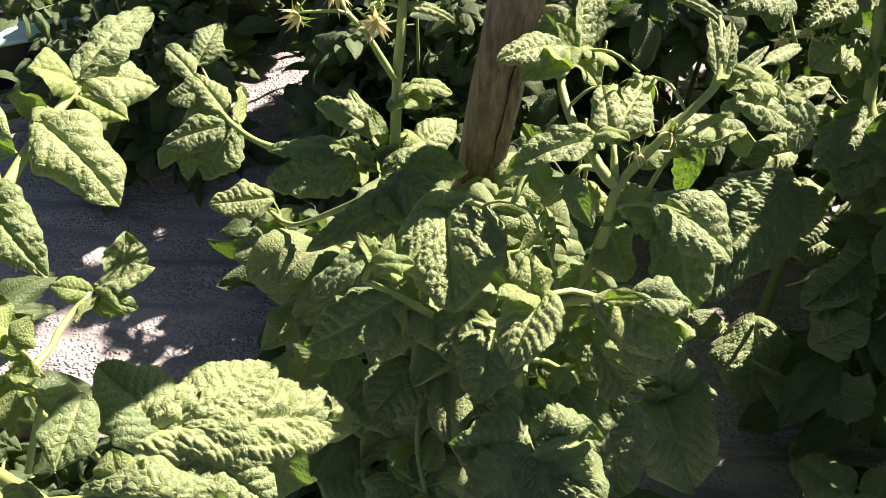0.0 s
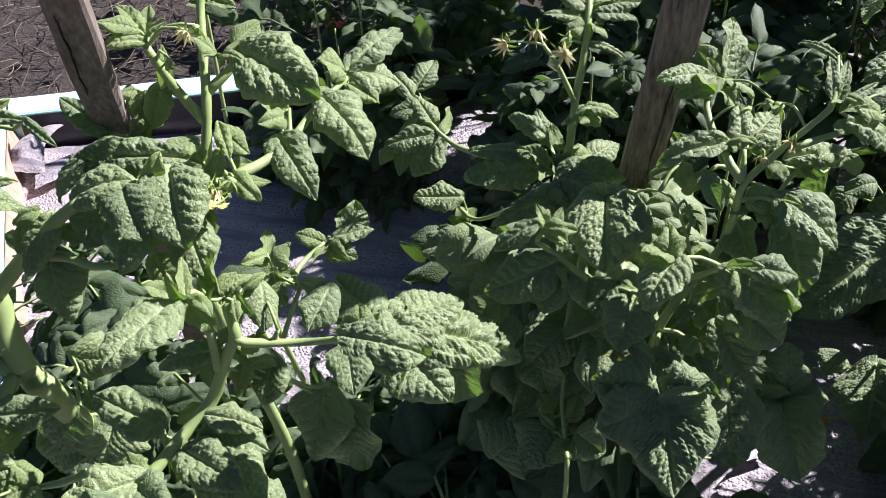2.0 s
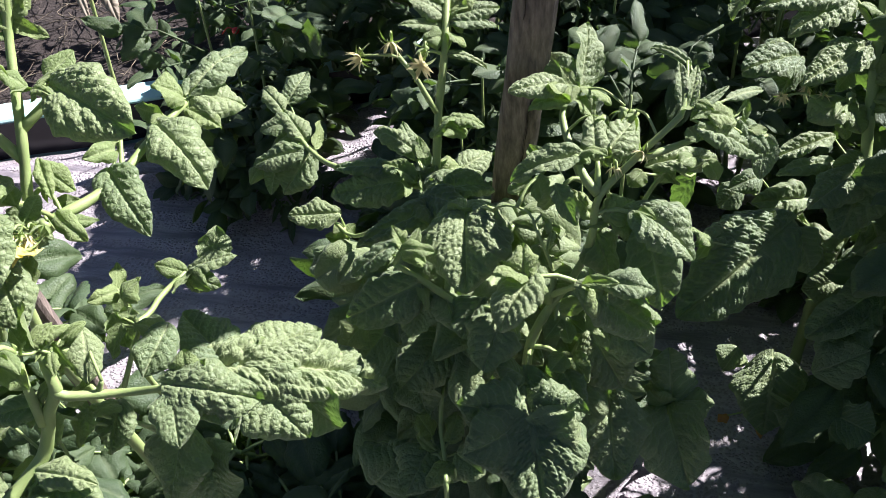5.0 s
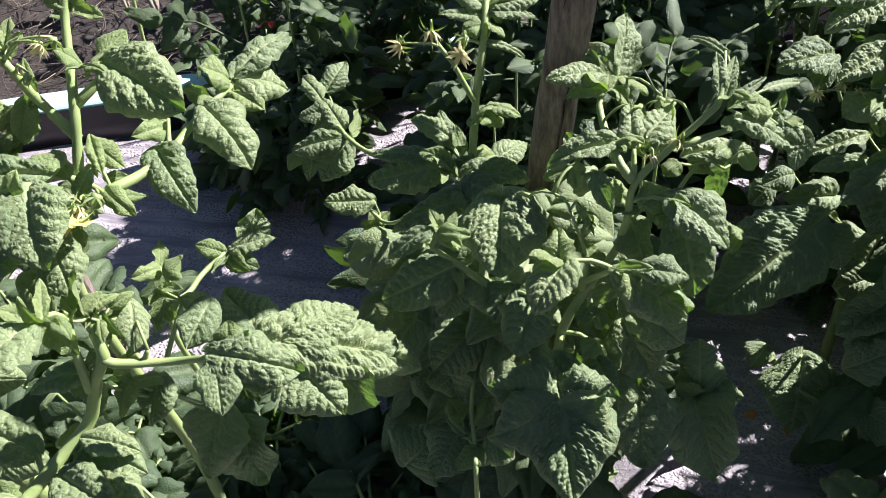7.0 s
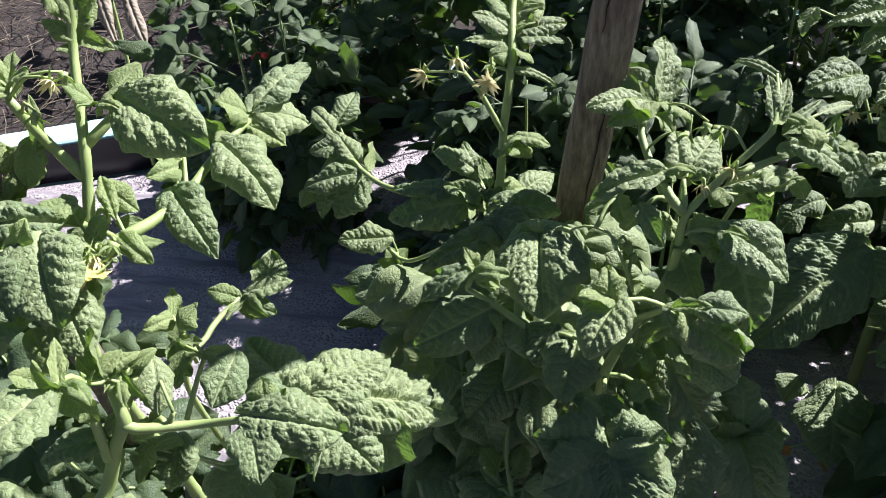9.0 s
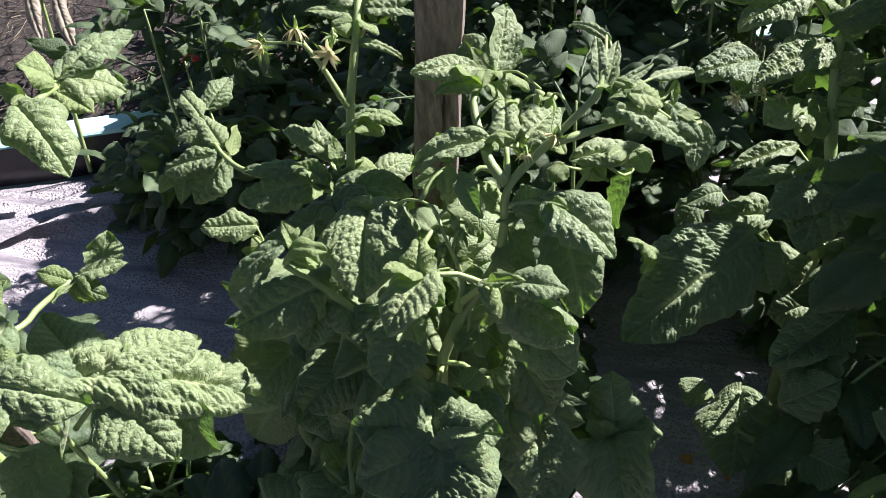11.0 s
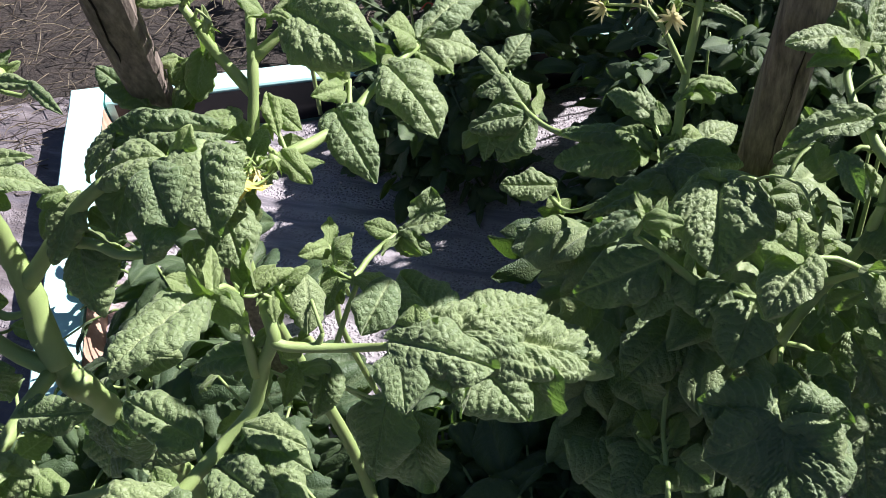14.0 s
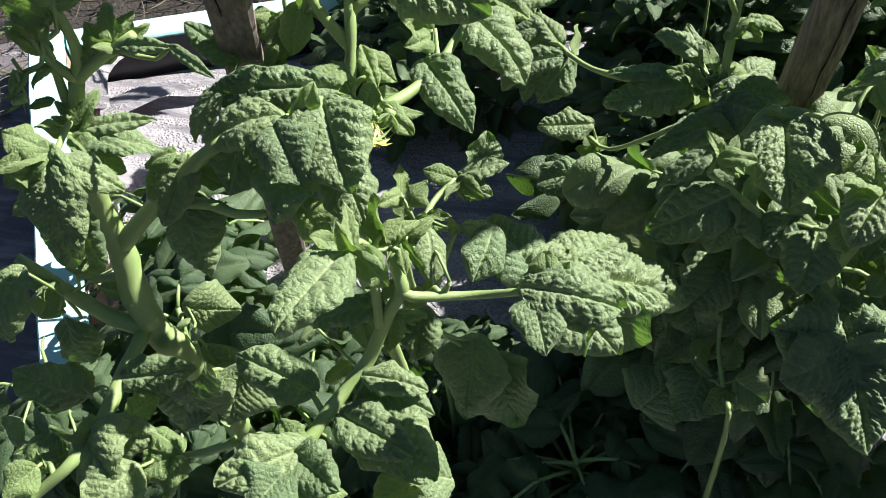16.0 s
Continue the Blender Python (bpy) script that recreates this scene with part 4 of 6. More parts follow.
add_leaf(shoot, [
    ((-0.537, 0.245, 0.916), (-0.480, 0.237, 0.925), 0.013, 10, 'd'),
    ((-0.488, 0.238, 0.927), (-0.447, 0.219, 0.918), 0.010, 30, 'd'),
    ((-0.553, 0.247, 0.910), (-0.567, 0.259, 0.926), 0.018, 0, 'd'),
    ((-0.544, 0.247, 0.914), (-0.535, 0.274, 0.928), 0.019, 0, 'u'),
    ((-0.541, 0.250, 0.916), (-0.554, 0.273, 0.934), 0.018, 0, 'd'),
    ((-0.563, 0.243, 0.903), (-0.577, 0.247, 0.918), 0.012, 0, 'd'),
    ((-0.536, 0.248, 0.912), (-0.548, 0.233, 0.923), 0.013, 0, 'd'),
])
add_leaf(shoot, [
    ((-0.592, 0.231, 0.915), (-0.599, 0.217, 0.940), 0.010, 0, 'd'),
    ((-0.594, 0.234, 0.925), (-0.597, 0.229, 0.950), 0.012, 0, 'd'),
    ((-0.589, 0.235, 0.911), (-0.603, 0.252, 0.931), 0.014, 0, 'u'),
    ((-0.603, 0.222, 0.904), (-0.603, 0.200, 0.897), 0.010, 0, 'd'),
    ((-0.588, 0.234, 0.903), (-0.596, 0.215, 0.895), 0.010, 0, 'd'),
    ((-0.592, 0.232, 0.938), (-0.571, 0.250, 0.947), 0.014, 0, 'd'),
    ((-0.568, 0.239, 0.949), (-0.547, 0.254, 0.957), 0.017, 0, 'd'),
    ((-0.565, 0.234, 0.958), (-0.578, 0.230, 0.972), 0.017, 0, 'd'),
])
add_leaf(shoot, [
    ((-0.602, 0.234, 0.872), (-0.612, 0.217, 0.874), 0.011, 0, 'd'),
    ((-0.600, 0.236, 0.866), (-0.577, 0.226, 0.857), 0.010, 0, 'd'),
])
add_leaf(shoot, [
    ((-0.527, 0.268, 0.802), (-0.546, 0.230, 0.752), 0.033, 0, 'b'),
    ((-0.549, 0.265, 0.785), (-0.564, 0.245, 0.765), 0.021, 0, 'd'),
    ((-0.536, 0.263, 0.806), (-0.560, 0.254, 0.792), 0.018, 0, 'd'),
])
add_leaf(shoot, [
    ((-0.548, 0.271, 0.755), (-0.524, 0.234, 0.692), 0.055, 0, 'f'),
    ((-0.545, 0.268, 0.751), (-0.512, 0.263, 0.728), 0.034, 0, 'd'),
    ((-0.526, 0.271, 0.783), (-0.504, 0.267, 0.771), 0.021, 0, 'd'),
])
add_leaf(shoot, [
    ((-0.637, 0.150, 0.596), (-0.692, 0.140, 0.634), 0.047, 0, 'f'),
    ((-0.640, 0.159, 0.592), (-0.664, 0.172, 0.612), 0.026, 0, 'f'),
])
add_leaf(shoot, [
    ((-0.607, 0.168, 0.610), (-0.543, 0.195, 0.607), 0.039, 0, 'f'),
])
add_leaf(shoot, [
    ((-0.601, 0.111, 0.612), (-0.561, 0.072, 0.597), 0.067, 0, 'g'),
    ((-0.598, 0.109, 0.608), (-0.609, 0.093, 0.619), 0.039, 0, 'f'),
    ((-0.593, 0.110, 0.608), (-0.546, 0.126, 0.599), 0.044, 0, 'f'),
])
add_leaf(shoot, [
    ((-0.525, 0.118, 0.592), (-0.556, 0.126, 0.604), 0.027, 0, 'd'),
    ((-0.534, 0.113, 0.591), (-0.557, 0.088, 0.582), 0.032, 0, 'g'),
    ((-0.529, 0.113, 0.589), (-0.522, 0.081, 0.578), 0.039, 0, 'f'),
    ((-0.580, 0.133, 0.604), (-0.575, 0.171, 0.595), 0.025, 0, 'u'),
    ((-0.553, 0.091, 0.598), (-0.578, 0.049, 0.595), 0.052, 0, 'g'),
])
add_leaf(shoot, [
    ((-0.638, 0.100, 0.607), (-0.641, 0.065, 0.589), 0.034, 0, 'f'),
    ((-0.629, 0.065, 0.613), (-0.644, 0.038, 0.607), 0.033, 0, 'f'),
    ((-0.642, 0.102, 0.595), (-0.677, 0.132, 0.593), 0.030, 0, 'f'),
    ((-0.668, 0.094, 0.597), (-0.698, 0.112, 0.596), 0.030, 0, 'f'),
])
add_leaf(shoot, [
    ((-0.692, 0.196, 0.643), (-0.690, 0.226, 0.657), 0.032, 0, 'f'),
    ((-0.706, 0.228, 0.593), (-0.691, 0.215, 0.549), 0.062, 0, 'f'),
    ((-0.661, 0.179, 0.729), (-0.676, 0.146, 0.675), 0.038, 0, 'f'),
    ((-0.639, 0.209, 0.708), (-0.617, 0.223, 0.699), 0.025, 0, 'd'),
    ((-0.655, 0.239, 0.642), (-0.621, 0.233, 0.625), 0.027, 0, 'd'),
])
add_leaf(shoot, [
    ((-0.577, 0.293, 0.470), (-0.580, 0.246, 0.427), 0.081, 0, 'f'),
    ((-0.627, 0.287, 0.453), (-0.637, 0.237, 0.410), 0.070, 0, 'f'),
])
add_leaf(shoot, [
    ((-0.624, 0.273, 0.528), (-0.601, 0.266, 0.416), 0.080, 0, 'f'),
    ((-0.641, 0.321, 0.448), (-0.593, 0.322, 0.378), 0.073, 0, 'f'),
    ((-0.667, 0.347, 0.489), (-0.622, 0.381, 0.455), 0.060, 0, 'f'),
])
add_flower(shoot, 'bud', (-0.603, 0.229, 0.938), 0.018)
add_flower(shoot, 'bud', (-0.599, 0.205, 0.894), 0.016)
add_flower(shoot, 'bud', (-0.609, 0.220, 0.904), 0.016)

shoot = start_plant('P4')
add_stem(shoot, 'branch', 0.0025, 0.004, [(0.164, 0.637, 0.828), (0.165, 0.606, 0.809), (0.160, 0.587, 0.794)])
add_stem(shoot, 'stem', 0.003, 0.0095, [(0.165, 0.610, 0.813), (0.162, 0.591, 0.798), (0.156, 0.583, 0.791), (0.123, 0.563, 0.760), (0.090, 0.538, 0.727), (0.086, 0.529, 0.688), (0.079, 0.527, 0.649), (0.057, 0.509, 0.613), (0.035, 0.500, 0.566), (0.023, 0.503, 0.495), (0.010, 0.550, 0.200), (0.010, 0.550, 0.000)])
add_stem(shoot, 'branch', 0.006, 0.007, [(0.062, 0.563, 0.757), (0.074, 0.546, 0.742), (0.088, 0.539, 0.729)])
add_stem(shoot, 'branch', 0.004, 0.005, [(0.085, 0.560, 0.754), (0.088, 0.540, 0.730)])
add_stem(shoot, 'branch', 0.004, 0.0055, [(0.207, 0.612, 0.763), (0.176, 0.591, 0.765), (0.141, 0.566, 0.764), (0.128, 0.563, 0.760)])
add_stem(shoot, 'branch', 0.0045, 0.006, [(0.049, 0.511, 0.642), (0.050, 0.506, 0.628), (0.045, 0.501, 0.606)])
add_stem(shoot, 'branch', 0.004, 0.005, [(0.080, 0.469, 0.669), (0.065, 0.484, 0.645), (0.050, 0.503, 0.617)])
add_stem(shoot, 'branch', 0.002, 0.0024, [(-0.019, 0.544, 0.693), (-0.005, 0.542, 0.702), (0.019, 0.535, 0.701), (0.034, 0.512, 0.687), (0.049, 0.508, 0.646)])
add_stem(shoot, 'branch', 0.005, 0.0065, [(0.060, 0.660, 0.773), (0.046, 0.644, 0.768), (0.044, 0.622, 0.760), (0.056, 0.591, 0.744), (0.072, 0.556, 0.731)])
add_stem(shoot, 'branch', 0.005, 0.0065, [(-0.116, 0.487, 0.655), (-0.081, 0.494, 0.621), (-0.044, 0.501, 0.577), (0.009, 0.508, 0.506)])
add_stem(shoot, 'branch', 0.004, 0.006, [(-0.077, 0.499, 0.448), (-0.074, 0.461, 0.420), (-0.063, 0.426, 0.392), (-0.055, 0.390, 0.365), (-0.060, 0.420, 0.000)])
add_leaf(shoot, [
    ((-0.052, 0.568, 0.670), (-0.038, 0.476, 0.632), 0.091, 0, 'g'),
    ((-0.035, 0.551, 0.668), (0.002, 0.508, 0.654), 0.036, 0, 'd'),
])
add_leaf(shoot, [
    ((0.034, 0.454, 0.691), (0.009, 0.398, 0.663), 0.050, 10, 'b'),
    ((0.027, 0.449, 0.688), (0.021, 0.478, 0.706), 0.031, 0, 'b'),
    ((0.025, 0.449, 0.688), (-0.004, 0.438, 0.701), 0.033, 0, 'b'),
    ((0.039, 0.451, 0.688), (0.033, 0.429, 0.678), 0.027, 0, 'b'),
])
add_leaf(shoot, [
    ((0.080, 0.460, 0.677), (0.158, 0.471, 0.607), 0.052, 14, 'b'),
    ((0.106, 0.463, 0.681), (0.152, 0.464, 0.673), 0.032, 0, 'd'),
    ((0.090, 0.459, 0.678), (0.103, 0.449, 0.639), 0.033, 0, 'b'),
    ((0.132, 0.460, 0.665), (0.157, 0.466, 0.624), 0.034, 0, 'b'),
])
add_leaf(shoot, [
    ((0.107, 0.505, 0.592), (0.160, 0.487, 0.555), 0.066, 0, 'g'),
    ((0.092, 0.512, 0.591), (0.117, 0.494, 0.562), 0.043, 0, 'd'),
])
add_leaf(shoot, [
    ((0.125, 0.532, 0.717), (0.186, 0.505, 0.681), 0.058, 0, 'b'),
    ((0.137, 0.527, 0.707), (0.163, 0.497, 0.619), 0.057, 10, 'b'),
    ((0.128, 0.534, 0.710), (0.118, 0.521, 0.684), 0.034, 0, 'd'),
])
add_leaf(shoot, [
    ((0.098, 0.529, 0.707), (0.125, 0.551, 0.715), 0.035, 0, 'b'),
    ((0.087, 0.541, 0.678), (0.108, 0.516, 0.636), 0.042, 0, 'd'),
    ((0.104, 0.533, 0.702), (0.133, 0.532, 0.691), 0.034, 0, 'd'),
])
add_leaf(shoot, [
    ((0.046, 0.536, 0.737), (0.071, 0.510, 0.710), 0.024, 0, 'd'),
    ((0.056, 0.551, 0.722), (0.088, 0.537, 0.696), 0.029, 0, 'd'),
])
add_leaf(shoot, [
    ((0.070, 0.564, 0.755), (-0.001, 0.542, 0.732), 0.032, 0, 'd'),
    ((0.058, 0.564, 0.759), (0.078, 0.557, 0.752), 0.020, 0, 'b'),
])
add_leaf(shoot, [
    ((0.030, 0.574, 0.726), (0.012, 0.596, 0.742), 0.025, 0, 'u'),
    ((0.021, 0.573, 0.712), (-0.007, 0.566, 0.699), 0.022, 0, 'd'),
])
add_leaf(shoot, [
    ((0.082, 0.570, 0.750), (0.075, 0.615, 0.772), 0.028, 0, 'b'),
    ((0.091, 0.605, 0.725), (0.121, 0.661, 0.739), 0.040, 0, 'b'),
    ((0.107, 0.638, 0.726), (0.131, 0.633, 0.704), 0.027, 0, 'd'),
    ((0.083, 0.603, 0.756), (0.066, 0.605, 0.763), 0.018, 0, 'u'),
])
add_leaf(shoot, [
    ((0.138, 0.635, 0.697), (0.216, 0.678, 0.673), 0.038, 0, 'b'),
    ((0.198, 0.696, 0.652), (0.184, 0.683, 0.581), 0.041, 50, 'u'),
    ((0.150, 0.650, 0.694), (0.167, 0.654, 0.662), 0.031, 0, 'd'),
    ((0.197, 0.619, 0.721), (0.210, 0.609, 0.704), 0.020, 0, 'd'),
    ((0.131, 0.612, 0.704), (0.121, 0.599, 0.693), 0.024, 0, 'd'),
])
add_leaf(shoot, [
    ((0.167, 0.639, 0.822), (0.128, 0.672, 0.818), 0.011, 0, 'd'),
    ((0.163, 0.594, 0.799), (0.155, 0.634, 0.828), 0.017, 0, 'u'),
    ((0.168, 0.596, 0.799), (0.174, 0.636, 0.824), 0.014, 0, 'u'),
    ((0.174, 0.595, 0.797), (0.207, 0.630, 0.806), 0.012, 0, 'u'),
    ((0.205, 0.620, 0.796), (0.245, 0.662, 0.783), 0.014, 0, 'd'),
    ((0.171, 0.596, 0.799), (0.176, 0.618, 0.818), 0.013, 0, 'u'),
])
add_leaf(shoot, [
    ((0.177, 0.582, 0.786), (0.247, 0.624, 0.725), 0.034, 0, 'b'),
    ((0.188, 0.598, 0.793), (0.216, 0.617, 0.773), 0.028, 0, 'b'),
    ((0.172, 0.587, 0.792), (0.192, 0.605, 0.799), 0.019, 0, 'b'),
    ((0.222, 0.633, 0.767), (0.256, 0.625, 0.731), 0.028, 0, 'd'),
    ((0.255, 0.637, 0.745), (0.252, 0.610, 0.708), 0.028, 40, 'u'),
    ((0.228, 0.644, 0.784), (0.228, 0.628, 0.766), 0.011, 0, 'u'),
    ((0.200, 0.612, 0.788), (0.211, 0.604, 0.761), 0.023, 0, 'd'),
    ((0.170, 0.580, 0.786), (0.180, 0.574, 0.775), 0.017, 0, 'u'),
])
add_leaf(shoot, [
    ((0.043, 0.651, 0.784), (-0.013, 0.614, 0.793), 0.032, 0, 'b'),
    ((0.046, 0.639, 0.771), (0.008, 0.615, 0.771), 0.023, 0, 'd'),
    ((0.059, 0.666, 0.773), (0.058, 0.730, 0.814), 0.048, 35, 'u'),
    ((0.052, 0.660, 0.776), (0.021, 0.686, 0.800), 0.034, 0, 'b'),
    ((0.058, 0.660, 0.774), (0.093, 0.651, 0.761), 0.028, 0, 'd'),
    ((0.055, 0.648, 0.770), (0.075, 0.633, 0.755), 0.024, 0, 'd'),
    ((0.050, 0.655, 0.779), (0.049, 0.634, 0.771), 0.020, 0, 'b'),
])
add_leaf(shoot, [
    ((-0.116, 0.497, 0.673), (-0.160, 0.472, 0.645), 0.026, 0, 'b'),
    ((-0.101, 0.493, 0.664), (-0.123, 0.513, 0.686), 0.016, 0, 'u'),
    ((-0.100, 0.493, 0.664), (-0.094, 0.518, 0.682), 0.014, 0, 'u'),
    ((-0.104, 0.494, 0.666), (-0.083, 0.491, 0.656), 0.016, 0, 'd'),
    ((-0.111, 0.494, 0.669), (-0.109, 0.517, 0.678), 0.013, 0, 'u'),
])
add_leaf(shoot, [
    ((-0.091, 0.491, 0.628), (-0.169, 0.462, 0.591), 0.057, 0, 'g'),
    ((-0.118, 0.492, 0.608), (-0.129, 0.465, 0.580), 0.044, 0, 'g'),
    ((-0.095, 0.505, 0.599), (-0.102, 0.470, 0.562), 0.050, 0, 'd'),
    ((-0.166, 0.492, 0.546), (-0.183, 0.470, 0.528), 0.039, 0, 'b'),
    ((-0.070, 0.504, 0.605), (-0.056, 0.478, 0.571), 0.037, 0, 'd'),
])
add_leaf(shoot, [
    ((-0.027, 0.508, 0.595), (-0.044, 0.468, 0.571), 0.050, 0, 'g'),
    ((-0.003, 0.493, 0.593), (-0.016, 0.436, 0.557), 0.063, 0, 'g'),
    ((-0.010, 0.475, 0.583), (0.017, 0.458, 0.571), 0.030, 0, 'b'),
    ((0.007, 0.468, 0.631), (0.019, 0.450, 0.606), 0.029, 0, 'b'),
])
add_leaf(shoot, [
    ((-0.076, 0.524, 0.506), (-0.116, 0.462, 0.481), 0.075, 0, 'f'),
    ((-0.057, 0.508, 0.512), (0.003, 0.471, 0.483), 0.073, 0, 'f'),
    ((-0.159, 0.535, 0.484), (-0.193, 0.489, 0.445), 0.070, 0, 'f'),
    ((-0.115, 0.527, 0.461), (-0.093, 0.479, 0.415), 0.076, 0, 'f'),
])
add_leaf(shoot, [
    ((0.026, 0.452, 0.538), (0.065, 0.321, 0.470), 0.116, 0, 'b'),
    ((0.025, 0.415, 0.527), (-0.039, 0.399, 0.546), 0.067, 0, 'g'),
    ((0.035, 0.416, 0.525), (0.096, 0.431, 0.521), 0.067, 0, 'g'),
    ((0.029, 0.399, 0.523), (-0.024, 0.354, 0.521), 0.071, 0, 'g'),
    ((0.041, 0.402, 0.523), (0.096, 0.375, 0.505), 0.071, 0, 'g'),
    ((0.026, 0.451, 0.536), (-0.005, 0.448, 0.551), 0.049, 0, 'd'),
])
add_leaf(shoot, [
    ((0.066, 0.480, 0.548), (0.054, 0.459, 0.544), 0.027, 0, 'b'),
    ((0.067, 0.476, 0.527), (0.094, 0.443, 0.504), 0.033, 0, 'b'),
    ((0.075, 0.503, 0.525), (0.096, 0.474, 0.515), 0.028, 0, 'd'),
])
add_leaf(shoot, [
    ((0.092, 0.553, 0.513), (0.136, 0.517, 0.459), 0.067, 0, 'g'),
    ((0.115, 0.534, 0.468), (0.169, 0.542, 0.452), 0.016, 30, 'u'),
    ((0.119, 0.537, 0.424), (0.137, 0.459, 0.362), 0.092, 0, 'g'),
    ((0.090, 0.508, 0.464), (0.101, 0.469, 0.432), 0.059, 0, 'f'),
])
add_leaf(shoot, [
    ((0.060, 0.502, 0.582), (0.045, 0.480, 0.570), 0.021, 0, 'u'),
    ((0.066, 0.509, 0.580), (0.086, 0.498, 0.569), 0.025, 0, 'u'),
    ((0.064, 0.501, 0.579), (0.072, 0.483, 0.564), 0.022, 0, 'u'),
    ((0.069, 0.512, 0.582), (0.086, 0.518, 0.584), 0.021, 0, 'u'),
    ((0.044, 0.488, 0.572), (0.055, 0.499, 0.580), 0.016, 0, 'u'),
    ((0.059, 0.504, 0.593), (0.072, 0.518, 0.603), 0.016, 0, 'u'),
    ((0.042, 0.510, 0.651), (0.059, 0.518, 0.654), 0.015, 0, 'u'),
    ((0.049, 0.508, 0.646), (0.069, 0.513, 0.645), 0.018, 0, 'u'),
    ((0.045, 0.511, 0.650), (0.025, 0.522, 0.669), 0.018, 0, 'u'),
])
add_leaf(shoot, [
    ((0.196, 0.579, 0.358), (0.230, 0.499, 0.307), 0.101, 0, 'f'),
    ((0.202, 0.584, 0.362), (0.191, 0.617, 0.429), 0.066, 0, 'f'),
    ((0.208, 0.584, 0.360), (0.255, 0.583, 0.369), 0.051, 0, 'f'),
    ((0.195, 0.582, 0.362), (0.171, 0.576, 0.390), 0.037, 0, 'f'),
])
add_leaf(shoot, [
    ((-0.152, 0.414, 0.348), (-0.110, 0.453, 0.377), 0.084, 0, 'f'),
    ((-0.087, 0.446, 0.392), (-0.105, 0.393, 0.369), 0.061, 0, 'f'),
    ((-0.051, 0.438, 0.401), (-0.014, 0.416, 0.396), 0.053, 0, 'f'),
    ((-0.085, 0.456, 0.402), (-0.105, 0.469, 0.424), 0.034, 0, 'd'),
    ((-0.063, 0.450, 0.404), (-0.058, 0.481, 0.421), 0.027, 0, 'd'),
    ((-0.056, 0.427, 0.392), (-0.078, 0.398, 0.382), 0.033, 0, 'd'),
])
add_leaf(shoot, [
    ((0.343, 0.812, 0.487), (0.203, 0.688, 0.411), 0.109, 0, 'g'),
    ((0.301, 0.802, 0.482), (0.214, 0.745, 0.489), 0.048, 0, 'b'),
    ((0.231, 0.729, 0.513), (0.197, 0.725, 0.536), 0.033, 0, 'b'),
    ((0.350, 0.817, 0.468), (0.376, 0.789, 0.422), 0.056, 0, 'd'),
])
add_flower(shoot, 'bud', (0.029, 0.519, 0.664), 0.022)
add_flower(shoot, 'bud', (0.039, 0.537, 0.684), 0.022)
add_flower(shoot, 'wilted', (0.102, 0.556, 0.752), 0.024)
add_flower(shoot, 'wilted', (0.128, 0.562, 0.768), 0.024)
add_flower(shoot, 'bud', (0.117, 0.625, 0.770), 0.022)
add_flower(shoot, 'bud', (0.087, 0.614, 0.767), 0.022)
add_flower(shoot, 'bud', (0.106, 0.625, 0.774), 0.02)
add_flower(shoot, 'bud', (0.045, 0.532, 0.675), 0.02)

shoot = start_plant('P5')
add_stem(shoot, 'stem', 0.004, 0.0085, [(-0.108, 0.816, 0.843), (-0.108, 0.785, 0.815), (-0.104, 0.749, 0.790), (-0.103, 0.718, 0.755), (-0.107, 0.702, 0.715), (-0.109, 0.689, 0.670), (-0.110, 0.678, 0.627), (-0.105, 0.668, 0.600), (-0.130, 0.800, 0.300), (-0.140, 0.830, 0.000)])
add_stem(shoot, 'branch', 0.0042, 0.0045, [(-0.150, 0.702, 0.775), (-0.133, 0.697, 0.756), (-0.121, 0.694, 0.734), (-0.109, 0.695, 0.708)])
add_stem(shoot, 'branch', 0.002, 0.003, [(-0.194, 0.693, 0.780), (-0.172, 0.698, 0.779), (-0.150, 0.702, 0.775), (-0.133, 0.697, 0.756)])
add_stem(shoot, 'branch', 0.002, 0.003, [(-0.160, 0.713, 0.791), (-0.154, 0.705, 0.781), (-0.133, 0.697, 0.756)])
add_stem(shoot, 'branch', 0.002, 0.003, [(-0.128, 0.709, 0.773), (-0.117, 0.723, 0.773), (-0.103, 0.728, 0.766)])
add_stem(shoot, 'branch', 0.0055, 0.006, [(-0.297, 0.740, 0.607), (-0.262, 0.711, 0.608), (-0.208, 0.681, 0.618), (-0.122, 0.665, 0.618)])
add_stem(shoot, 'branch', 0.004, 0.005, [(-0.267, 0.713, 0.505), (-0.234, 0.693, 0.501), (-0.172, 0.673, 0.551), (-0.111, 0.667, 0.600)])
add_leaf(shoot, [
    ((-0.111, 0.684, 0.681), (-0.087, 0.705, 0.696), 0.030, 0, 'b'),
    ((-0.093, 0.703, 0.697), (-0.055, 0.713, 0.679), 0.020, 20, 'd'),
    ((-0.108, 0.690, 0.686), (-0.087, 0.686, 0.683), 0.023, 0, 'd'),
])
add_leaf(shoot, [
    ((-0.137, 0.685, 0.645), (-0.159, 0.718, 0.674), 0.029, 0, 'd'),
    ((-0.142, 0.692, 0.655), (-0.192, 0.703, 0.668), 0.029, 0, 'b'),
    ((-0.121, 0.675, 0.644), (-0.137, 0.704, 0.666), 0.018, 0, 'u'),
    ((-0.114, 0.653, 0.617), (-0.133, 0.672, 0.636), 0.026, 30, 'u'),
    ((-0.116, 0.656, 0.621), (-0.110, 0.679, 0.644), 0.021, 0, 'u'),
])
